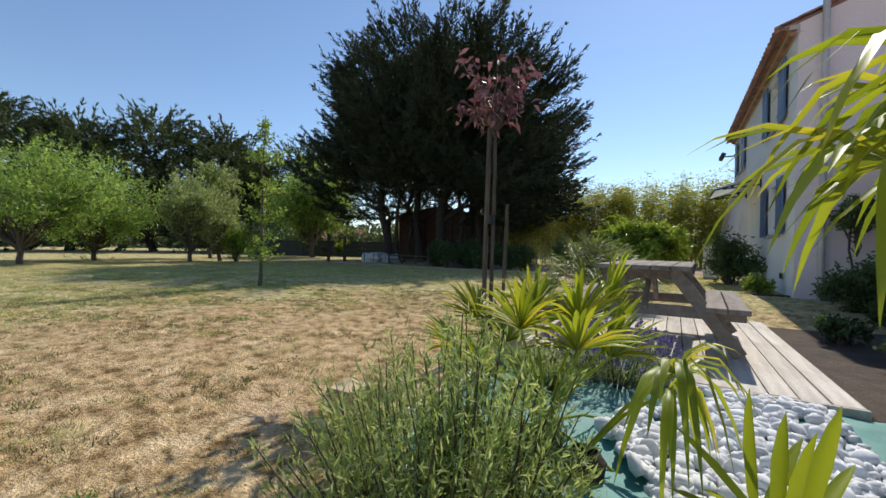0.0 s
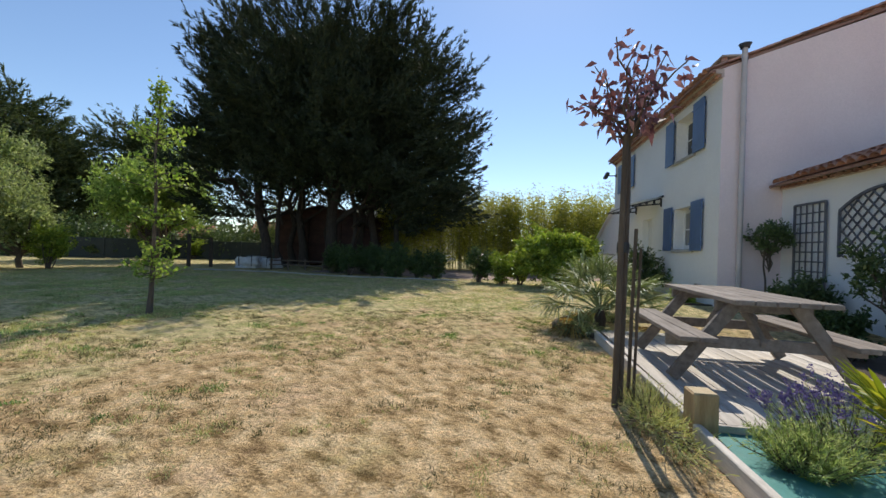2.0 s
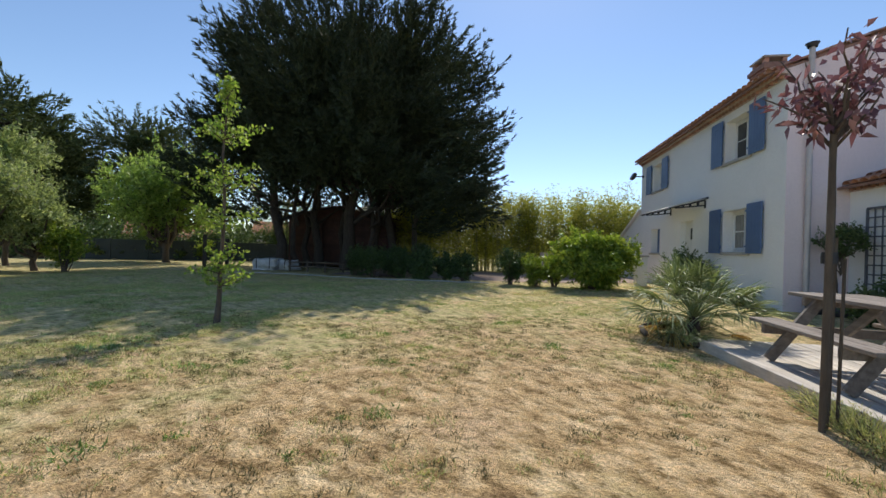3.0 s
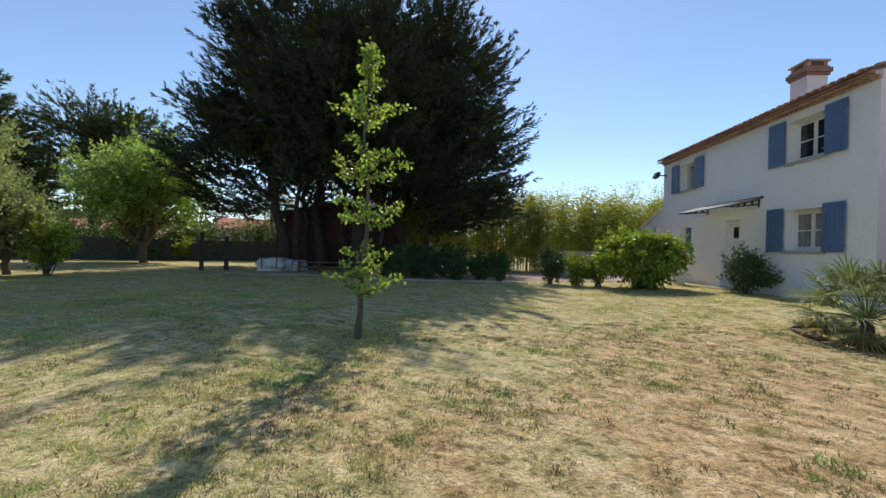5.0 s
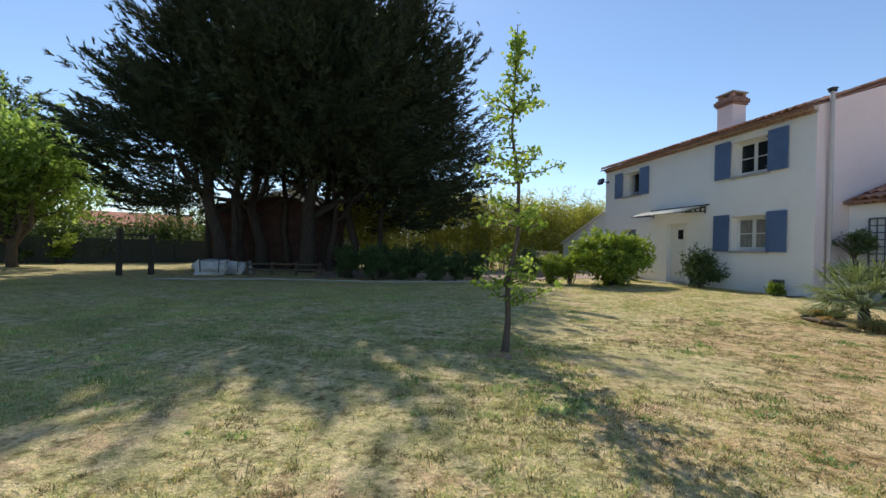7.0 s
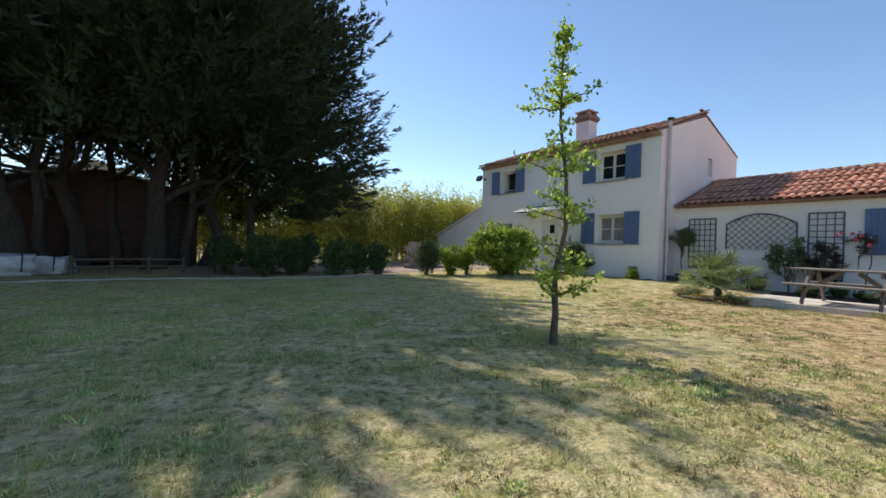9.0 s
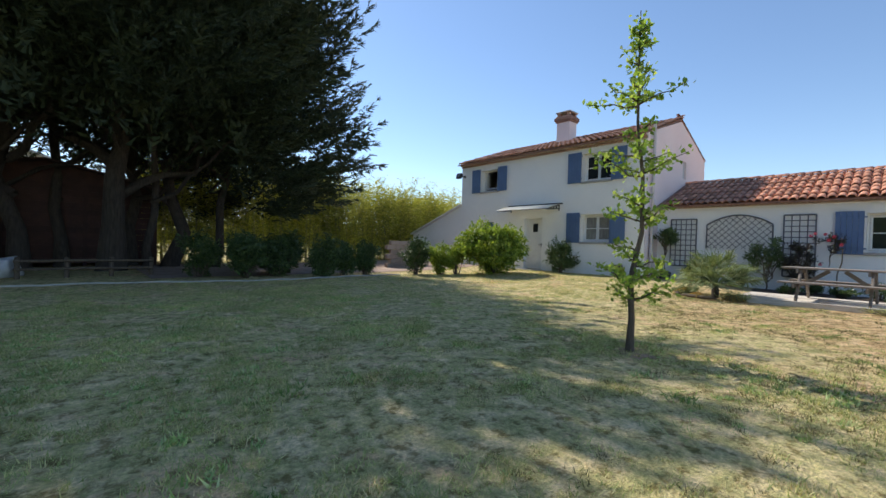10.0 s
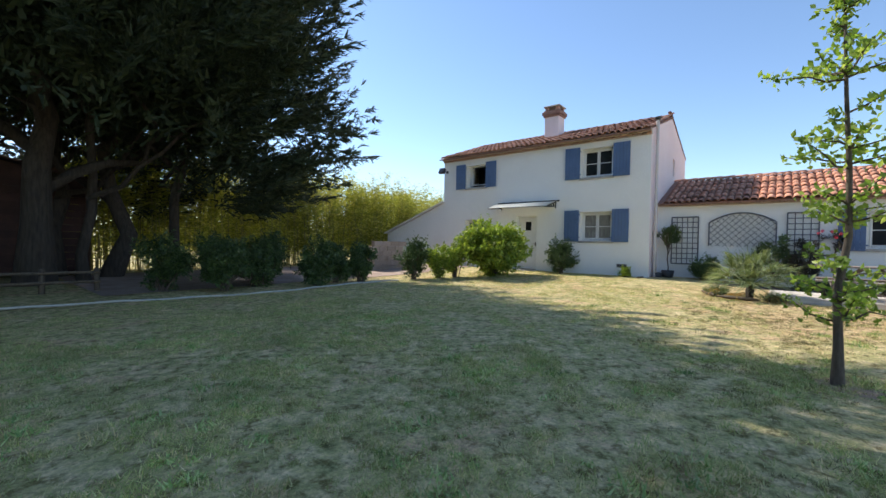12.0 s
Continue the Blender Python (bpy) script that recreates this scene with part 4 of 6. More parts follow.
# ---- big trees ----


def bent(a, b, n=6, wob=0.1, seed=0):
    r = np.random.default_rng(seed)
    a, b = np.asarray(a, float), np.asarray(b, float)
    s = np.linspace(0, 1, n)[:, None]
    p = a + (b - a) * s
    p[1:-1] += r.normal(size=(n - 2, 3)) * wob * np.linalg.norm(b - a) * 0.3
    return p


def sprays(tips, ways, length, per, leaf, width, spread=0.8, fat=0.16):
    """Feathery sprays: from the tip back along each branchlet, small leaves at an angle, shorter towards the tip."""
    n = len(tips)
    s = rng.random((n, per))
    ways = unit(ways)
    P = tips[:, None, :] - ways[:, None, :] * (np.asarray(length)[:, None] * (1 - s))[..., None]
    D = ways[:, None, :] + rng.normal(size=(n, per, 3)) * spread * (1.05 - s)[..., None]
    P = P + rng.normal(size=(n, per, 3)) * (fat * (1 - s))[..., None] * np.asarray(length)[:, None, None]
    L = leaf * (0.65 + 0.7 * rng.random((n, per))) * (1.15 - 0.5 * s)
    return P.reshape(-1, 3), D.reshape(-1, 3), L.reshape(-1), L.reshape(-1) * width


def plumes(feet, ways, length, twigs, per, leaf, width, flat=0.28, curl=0.16):
    """Pointed flat plumes: twigs branch off both sides of an axis, shorter towards its tip, each set with scale leaves."""
    n = len(feet)
    ways = unit(ways)
    length = np.asarray(length)
    side = unit(np.cross(ways, [0, 0, 1.0]) + rng.normal(size=(n, 3)) * 0.45)
    nrm = np.cross(side, ways)
    s = 0.04 + 0.96 * rng.random((n, twigs)) ** 0.85
    sg = np.where(rng.random((n, twigs)) < 0.5, -1.0, 1.0) * (0.3 + 0.5 * rng.random((n, twigs)))
    ax = feet[:, None] + ways[:, None] * (length[:, None] * s)[..., None]
    ax[..., 2] += curl * length[:, None] * s * s
    way = unit(ways[:, None] * 0.85 + side[:, None] * sg[..., None] + nrm[:, None] * (rng.normal(size=(n, twigs)) * flat)[..., None] + np.array([0, 0, 0.12]))
    reach = length[:, None] * (0.08 + 0.3 * (1 - s))
    q = rng.random((n, twigs, per))
    P = ax[:, :, None] + way[:, :, None] * (reach[..., None] * q)[..., None]
    D = way[:, :, None] + rng.normal(size=(n, twigs, per, 3)) * 0.26
    L = leaf * (0.7 + 0.6 * rng.random((n, twigs, per))) * (1.15 - 0.5 * q)
    return P.reshape(-1, 3), D.reshape(-1, 3), L.ravel(), L.ravel() * width


def build_cypress():
    t = thing("cypress_clump", (-11.55, 20.5, 0), "huge dark cypress clump with many trunks", "tree")
    zs = np.array([2.4, 3.6, 5.0, 7.5, 9.6, 11.0, 12.0, 12.8])
    rs = np.array([6.1, 6.8, 7.0, 6.8, 5.9, 4.7, 3.1, 1.1])
    trunks = [(-0.05, -0.5, 0.42), (-3.3, -1.2, 0.33), (-2.1, 0.5, 0.3), (1.6, 0.8, 0.3), (0.6, 1.8, 0.26), (-2.9, 0.9, 0.22), (2.9, 0.2, 0.2), (-1.2, 1.6, 0.24), (-2.6, -0.6, 0.17), (0.9, -0.2, 0.17), (-3.9, 0.1, 0.16)]
    for i, (x, y, r) in enumerate(trunks):
        top = (x * 1.3, y * 1.3, 10.0 - 0.35 * i)
        tr = tubes("trunk", [(bent((x, y, -0.1), top, 8, 0.06, i), np.linspace(r * 0.8, 0.06, 8) * np.array([1.3] + [1] * 7))], M_BARK, t, 10, "dark ridged trunk")
        for k in range(7):
            z = 2.2 + k * 1.05
            a = i * 1.3 + k * 2.4
            p0 = np.array([x + x * 0.3 * z / 10, y + y * 0.3 * z / 10, z])
            q = p0 + np.array([math.cos(a) * 3.2, math.sin(a) * 3.2, 2.1])
            tubes("limb", [(bent(p0, q, 6, 0.2, 40 * i + k), np.linspace(r * 0.42, 0.03, 6))], M_BARK, tr, 7)

    def hem(a):
        return 2.25 - 0.35 * np.maximum(0, np.cos(a - 0.3)) + 2.5 * np.maximum(0, -np.sin(a + 0.25)) ** 2.2 + 0.3 * np.sin(5 * a)

    # boughs that end in bunches of pointed plumes make the ragged outline
    nb, per = 430, 8
    a = rng.random(nb) * 2 * math.pi
    lo = hem(a)
    z = lo + (11.1 - lo) * rng.random(nb) ** 1.15
    lump = 1 + 0.07 * np.sin(3 * a + z * 0.9) + 0.06 * np.sin(7 * a - 1.7 * z)
    r = np.interp(z, zs, rs) * lump * (0.655 + 0.21 * rng.random(nb))
    r = r * (1 + np.interp(z, [3, 7], [0.0, 0.06]) * np.maximum(0, np.cos(a - 0.25)) + np.interp(z, [4, 7], [0.13, 0.0]) * np.maximum(0, -np.cos(a)))
    mid = np.stack([np.cos(a) * r, np.sin(a) * r, z], 1)
    lift = np.interp(z, [2.5, 5, 9.5, 12.3], [0.0, 0.3, 0.65, 1.8])
    bough = unit(np.stack([np.cos(a), np.sin(a), lift], 1) + rng.normal(size=(nb, 3)) * 0.2)
    size = np.repeat(1.15 + 0.85 * rng.random(nb), per)
    n = nb * per
    axis = np.repeat(bough, per, 0)
    ways = axis + rng.normal(size=(n, 3)) * np.array([0.27, 0.27, 0.16])
    feet = np.repeat(mid, per, 0) + axis * rng.uniform(-0.5, 0.6, n)[:, None] + np.clip(rng.normal(size=(n, 3)), -1.6, 1.6) * np.array([0.34, 0.34, 0.2])
    P, D, L, W = plumes(feet, ways, size * (0.75 + 0.4 * rng.random(n)), 20, 7, 0.19, 0.22, 0.22, 0.2)
    spikes("crown", P, D, L, W, M_CYPRESS, t, "dark feathery foliage")
    # inner boughs that close the crown
    n = 2300
    a = rng.random(n) * 2 * math.pi
    z = 3.0 + 8.7 * rng.random(n)
    r = np.interp(z, zs, rs) * np.sqrt(rng.random(n)) * 0.84
    low = 6.3 - 3.2 * (r / 7.0) ** 2 - 1.5 * np.maximum(0, np.cos(a - 0.5))
    z = np.maximum(np.maximum(z, low + rng.random(n) * 1.5), hem(a) + 0.3 * rng.random(n))
    tips = np.stack([np.cos(a) * r, np.sin(a) * r, z], 1)
    ways = np.stack([np.cos(a), np.sin(a), 0.3 + 0 * a], 1) + rng.normal(size=(n, 3)) * 0.5
    P, D, L, W = sprays(tips, ways, 1.3 + 0.9 * rng.random(n), 84, 0.26, 0.3, 1.0)
    spikes("inner_crown", P, D, L, W, M_CYPRESS, t)


build_cypress()


def dark_tree(at, height, radius, seed, mat, bare=0.3, label="tall dark conifer behind the orchard", flat=0.45, n=420, leaf=0.4):
    """A far conifer: a trunk with limbs, and layered clumps of sprays."""
    t = thing("conifer", at, label, "tree", "far conifers")
    r = np.random.default_rng(seed)
    runs = [(bent((0, 0, -0.1), (r.normal() * 0.6, r.normal() * 0.6, height * 0.93), 7, 0.06, seed), np.linspace(0.38, 0.06, 7))]
    tips, ways = [], []
    layers = 15
    for k in range(layers):
        f = bare + (1 - bare) * (k + 0.5) / layers
        rad = radius * (1 - (2 * abs(f - (bare + 0.42 * (1 - bare)))) ** 2.4) * r.uniform(0.6, 1.12)
        rad = max(rad, radius * 0.25)
        a = r.uniform(0, 6.28)
        for q in range(3):
            b = a + q * 2.1 + r.normal() * 0.3
            c = np.array([math.cos(b) * rad * 0.62, math.sin(b) * rad * 0.62, f * height])
            runs.append((bent((0, 0, f * height * 0.93), c, 5, 0.15, seed + k * 7 + q), np.linspace(0.12, 0.02, 5)))
            w = unit(r.normal(size=(n // 40, 3)) * np.array([1, 1, flat]))
            tips.append(c + w * np.array([rad * 0.5, rad * 0.5, height * 0.065]))
            ways.append(w + np.array([math.cos(b), math.sin(b), 0.5]) * 0.5)
    tubes("trunk", runs, M_BARK, t, 6)
    tips, ways = np.concatenate(tips), np.concatenate(ways)
    P, D, L, W = plumes(tips, ways, r.uniform(1.3, 2.4, len(tips)), 14, 6, leaf, 0.22, 0.3)
    spikes("crown", P, D, L, W, mat, t)
    return t


for i, (x, y, hgt, rad) in enumerate(((-47.5, 8.5, 13.2, 6.6), (-46, 14.5, 12.0, 6.4), (-43.5, 20.0, 13.6, 7.4), (-41.0, 25.2, 12.8, 5.6), (-41.6, 28.5, 10.5, 3.3), (-49, 2.5, 13.0, 7.0))):
    dark_tree((x, y, 0), hgt * 0.88, rad, 11 + i, M_PINE, 0.1, n=760, leaf=0.38)
for i, (x, y, hgt, rad) in enumerate(((-34.6, 30.4, 10.4, 2.6), (-32.9, 32.0, 10.0, 2.4))):
    dark_tree((x, y, 0), hgt, rad, 31 + i, M_PINE, 0.6, "tall bare-stemmed pine with a high tuft", n=320, leaf=0.3)


def round_tree(name, at, height, radius, mat, label, seed, clumps=34, per=190, leaf=0.11, trunk=0.11, base=0.32, bark=M_GREYBARK, squash=0.8, group="", wid=0.45):
    """A small garden tree: forked trunk, limbs and a crown of leaf clumps with gaps."""
    t = thing(name, at, label, "tree", group)
    r = np.random.default_rng(seed)
    cz = height * (base + 1) / 2
    runs = [(bent((0, 0, -0.05), (r.normal() * 0.1, r.normal() * 0.1, height * base * 1.15), 5, 0.1, seed), np.linspace(trunk, trunk * 0.7, 5))]
    cs, rs = [], []
    for k in range(clumps):
        w = unit(r.normal(size=3))
        c = np.array([0, 0, cz]) + w * np.array([radius, radius, height * (1 - base) / 2 * squash]) * r.uniform(0.35, 0.95)
        cs.append(c)
        rs.append(radius * r.uniform(0.2, 0.36))
        if k % 2 == 0:
            runs.append((bent((0, 0, height * base * r.uniform(0.7, 1.1)), c, 5, 0.18, seed + k), np.linspace(trunk * 0.5, 0.012, 5)))
    tubes("trunk", runs, bark, t, 7)
    P, D, L = shoots(cs, np.array(rs)[:, None] * np.ones(3), 11, per // 10, leaf, 0.55)
    leaves("crown", P, D, L, L * wid, mat, t)
    return t


olive = "grey-green olive tree on the dry lawn"
round_tree("olive_tree", (-21.3, 5.3, 0), 5.2, 3.0, M_FRUIT, "leafy green fruit tree on the lawn", 50, 64, 260, 0.15, base=0.14, group="garden trees")
round_tree("olive_tree", (-23.4, 8.3, 0), 4.6, 3.1, M_FRUIT, "leafy green fruit tree on the lawn", 51, 64, 260, 0.15, base=0.14, group="garden trees")
round_tree("olive_tree", (-20.5, 11.0, 0), 4.3, 1.9, M_OLIVE, olive, 52, 44, 240, 0.14, base=0.16, group="garden trees")
round_tree("olive_tree", (-20.3, 12.4, 0), 3.2, 1.6, M_OLIVE, olive, 53, 36, 220, 0.13, base=0.18, group="garden trees")
round_tree("olive_tree", (-23.9, 14.0, 0), 6.3, 2.1, M_OLIVE, olive, 54, 40, 220, 0.15, base=0.16, group="garden trees")
round_tree("willow_tree", (-22.9, 20.9, 0), 6.9, 3.3, M_FRUIT, "spreading light green tree by the fence", 55, 96, 260, 0.22, 0.2, 0.14)


def willow_fringe(at, n, seed):
    t = thing("weeping_tree", at, "pale weeping tree with hanging twigs", "tree")
    r = np.random.default_rng(seed)
    runs, P, D = [(bent((0, 0, -0.1), (0, 0, 4.6), 5, 0.05, seed), np.linspace(0.16, 0.08, 5))], [], []
    for k in range(n):
        a, rad = r.uniform(0, 6.28), r.uniform(0.5, 2.6)
        x, y = math.cos(a) * rad, math.sin(a) * rad
        z1 = 4.8 - 0.22 * rad * rad * 0.5
        z0 = r.uniform(0.9, 2.2)
        if k % 4 == 0:
            runs.append((np.array([(0, 0, 4.0), (x * 0.6, y * 0.6, z1 + 0.2), (x, y, z1 - 0.3), (x * 1.03, y * 1.03, z0)]), [0.03, 0.02, 0.01, 0.004]))
        s = r.random(70)
        P.append(np.stack([x + r.normal(size=70) * 0.05, y + r.normal(size=70) * 0.05, z0 + (z1 - z0) * s], 1))
        D.append(np.tile([0, 0, -1.0], (70, 1)) + r.normal(size=(70, 3)) * 0.5)
    tubes("trunk", runs, M_GREYBARK, t, 6)
    P, D = np.concatenate(P), np.concatenate(D)
    leaves("crown", P, D, 0.13, 0.03, M_WILLOW, t)


willow_fringe((-19.8, 28.5, 0), 110, 3)


def shrub(name, at, size, mat, label, seed, clumps=26, per=150, leaf=0.07, wid=0.5, group="", stems=6, low=0.12, rise=0.6):
    t = thing(name, at, label, "shrub", group)
    r = np.random.default_rng(seed)
    sx, sy, sz = size
    cs, rs, runs = [], [], []
    for k in range(clumps):
        w = unit(r.normal(size=3))
        c = np.array([0, 0, sz * (0.5 + low / 2)]) + w * np.array([sx, sy, sz * (1 - low)]) / 2 * r.uniform(0.35, 0.85)
        cs.append(c)
        rs.append(np.array([sx, sy, sz]) * r.uniform(0.13, 0.2))
        if k < stems * 2:
            runs.append((bent((r.normal() * 0.06, r.normal() * 0.06, -0.03), c, 5, 0.12, seed + k), np.linspace(0.02, 0.005, 5)))
    tubes("woody_base", runs, M_GREYBARK, t, 5, kind="stuff")
    P, D, L = shoots(cs, rs, 10, per // 9, leaf, rise)
    P[:, 2] = np.maximum(P[:, 2], 0.02)
    leaves("foliage", P, D, L, L * wid, mat, t, droop=0.12)
    return t


# hedge between lawn and drive
for i, (x, y, w, hgt, m) in enumerate(((-3.5, 15.1, 1.15, 1.45, M_HEDGE), (-5.25, 15.6, 0.9, 1.2, M_HEDGE), (-6.0, 15.7, 0.9, 1.1, M_HEDGE), (-6.8, 15.4, 1.1, 1.25, M_HEDGE), (-8.0, 16.3, 1.2, 1.2, M_HEDGE), (-8.9, 15.9, 1.2, 1.3, M_HEDGE), (-9.9, 16.6, 1.2, 1.35, M_HEDGE), (-8.5, 17.3, 1.3, 1.4, M_HEDGE), (-7.3, 17.0, 1.2, 1.35, M_HEDGE))):
    shrub("hedge_shrub", (x, y, 0.0), (w, w, hgt), m, "dark green clipped hedge shrub by the drive", 70 + i, 34, 170, 0.08, 0.5, "hedge shrubs", low=0.03)
for i, (x, y, w, hgt) in enumerate(((-2.7, 14.75, 1.05, 1.25), (-2.05, 14.55, 1.05, 1.2))):
    shrub("hedge_shrub", (x, y, 0.0), (w, w, hgt), M_BRIGHT, "light green thin hedge shrub in the sun", 80 + i, 28, 150, 0.08, 0.5, "hedge shrubs", low=0.05)
shrub("bright_shrub", (-1.0, 13.8, 0.06), (2.7, 2.3, 1.85), M_BRIGHT, "big bright yellow-green shrub before the house", 90, 84, 230, 0.15, 0.42, low=0.05, stems=10, rise=0.1)
shrub("wall_shrub", (1.2, 12.2, 0.1), (1.55, 1.1, 1.35), M_SHRUB, "dark shrub under the ground floor window", 91, 44, 170, 0.07, low=0.02)
shrub("wall_shrub", (1.45, 10.1, 0.1), (0.65, 0.5, 0.42), M_BRIGHT, "small light plant at the wall corner", 92, 14, 80, 0.07, low=0.02)
shrub("lawn_shrub", (-19.16, 12.53, 0), (1.5, 1.5, 1.7), M_BRIGHT, "leafy bright green shrub on the lawn", 93, 24, 150, 0.12)
shrub("lawn_shrub", (-23.2, 24.0, 0), (1.6, 1.4, 1.5), M_BRIGHT, "sunlit shrub before the dark fence", 94, 20, 120, 0.11)
for i in range(9):
    shrub("border_shrub", (-31.5 + 1.15 * i, 19.3 + 0.72 * i, 0), (1.4, 1.2, 0.8 + 0.35 * (i % 3)), M_WILLOW if i % 2 else M_SHRUB, "low dry border shrub at the far lawn edge", 100 + i, 14, 90, 0.13, group="far border shrubs")


def bamboo_grove():
    g = thing("bamboo_grove", (0, 0, 0), "dense sunlit yellow-green bamboo grove behind the drive", "bamboo", kind="stuff")
    r = np.random.default_rng(5)
    runs, P, D = [], [], []
    for k in range(680):
        x = r.uniform(-10.5, 9.5)
        y = 22.6 + 0.06 * abs(x) + r.random() ** 1.2 * 3.0
        hgt = r.uniform(3.1, 4.4) + (0.6 if r.random() > 0.8 else 0)
        lean = r.normal(size=2) * 0.25
        top = np.array([x + lean[0], y + lean[1], hgt])
        runs.append((np.array([(x, y, 0), (x + lean[0] * 0.3, y + lean[1] * 0.3, hgt * 0.6), top]), [0.018, 0.014, 0.004]))
        n = 150
        s = 0.1 + 0.9 * r.random(n) ** 0.75
        c = np.array([x, y, 0]) + (top - np.array([x, y, 0])) * s[:, None]
        P.append(c + r.normal(size=(n, 3)) * np.array([0.36, 0.3, 0.12]) * (1.15 - 0.6 * s)[:, None])
        D.append(r.normal(size=(n, 3)) * np.array([1, 1, 0.4]) + np.array([0, 0, 0.15]))
    tubes("culms", runs, M_CULM, g, 5, kind="stuff")
    P, D = np.concatenate(P), np.concatenate(D)
    leaves("bamboo_leaves", P, D, 0.23 * (0.6 + 0.7 * rng.random(len(P))), 0.042, M_BAMBOO, g, kind="stuff", droop=0.15)


bamboo_grove()


def branching_leaves(runs, P, D, a, b, n, seed, spread=0.05):
    """Leaves set along a twig from a to b."""
    r = np.random.default_rng(seed)
    pts = bent(a, b, 5, 0.14, seed)
    runs.append((pts, np.linspace(0.011, 0.003, 5)))
    s = r.random(n) ** 0.7
    i = np.minimum((s * 4).astype(int), 3)
    f = (s * 4 - i)[:, None]
    P.append(pts[i] * (1 - f) + pts[i + 1] * f + r.normal(size=(n, 3)) * spread)
    D.append(r.normal(size=(n, 3)) + np.array([0, 0, 0.2]))


def build_pear():
    t = thing("pear_tree", (-7.92, 5.74, 0), "slender young pear tree with bright leaves on the lawn", "tree")
    r = np.random.default_rng(8)
    H = 3.75
    stem = np.array([(0, 0, -0.05), (0.03, 0.0, 0.35), (0.02, 0.02, 0.8), (0.1, -0.05, 1.3), (0.1, -0.04, 1.9), (0.02, 0.0, 2.5), (0.05, 0.02, 3.1), (0.07, 0.03, H)])
    runs, P, D = [(stem, [0.052, 0.036, 0.031, 0.026, 0.021, 0.016, 0.011, 0.005])], [], []

    def on(z):
        return np.array([np.interp(z, stem[:, 2], stem[:, 0]), np.interp(z, stem[:, 2], stem[:, 1]), z])

    # whorls of short limbs with gaps between
    k = 0
    for z, reach, num in ((0.6, 0.55, 4), (0.8, 0.46, 5), (1.05, 0.34, 4), (1.38, 0.5, 4), (1.52, 0.42, 4), (1.98, 0.6, 4), (2.12, 0.42, 4), (2.3, 0.25, 3), (2.68, 0.6, 4), (2.8, 0.4, 4), (3.1, 0.18, 4), (3.3, 0.15, 4), (3.5, 0.12, 4)):
        for q in range(num):
            a = k * 2.4 + q * 6.283 / num + r.normal() * 0.25
            L = reach * r.uniform(0.6, 1.1)
            p0 = on(z + r.normal() * 0.05)
            p1 = p0 + np.array([math.cos(a) * L, math.sin(a) * L, L * r.uniform(0.2, 0.5)])
            branching_leaves(runs, P, D, p0, p1, int(16 + 62 * L), 300 + k * 9 + q, 0.032)
        k += 1
    s = r.random(90)
    P.append(np.stack([on(2.9 + 0.85 * v) + r.normal(size=3) * 0.05 for v in s]))
    D.append(r.normal(size=(90, 3)) + np.array([0, 0, 0.6]))
    tubes("trunk", runs, M_GREYBARK, t, 8)
    P, D = np.concatenate(P), np.concatenate(D)
    leaves("crown", P, D, 0.062 * (0.7 + 0.6 * rng.random(len(P))), 0.042, M_PEAR, t, "bright green leaves")
    r = np.random.default_rng(3)
    n = 26
    ring = [(0.0, 0.0, 0.012)]
    for q in range(n):
        a = 6.2832 * q / n
        d = 0.27 * r.uniform(0.7, 1.2)
        ring.append((math.cos(a) * d, math.sin(a) * d * 0.9, 0.0))
    ring = [(x, y, float(ground_z(x - 7.9, y + 5.66)) + 0.004) for x, y, z in ring]
    fs = [(0, 1 + q, 1 + (q + 1) % n) for q in range(n)]
    o = link("earth_patch", arrays("earth_patch", ring, fs), M_EARTH)
    o.matrix_basis = pose(-7.9, 5.66, 0.0)
    tagged(o, "bare reddish earth round the young tree", "earth", "", "structure")


build_pear()


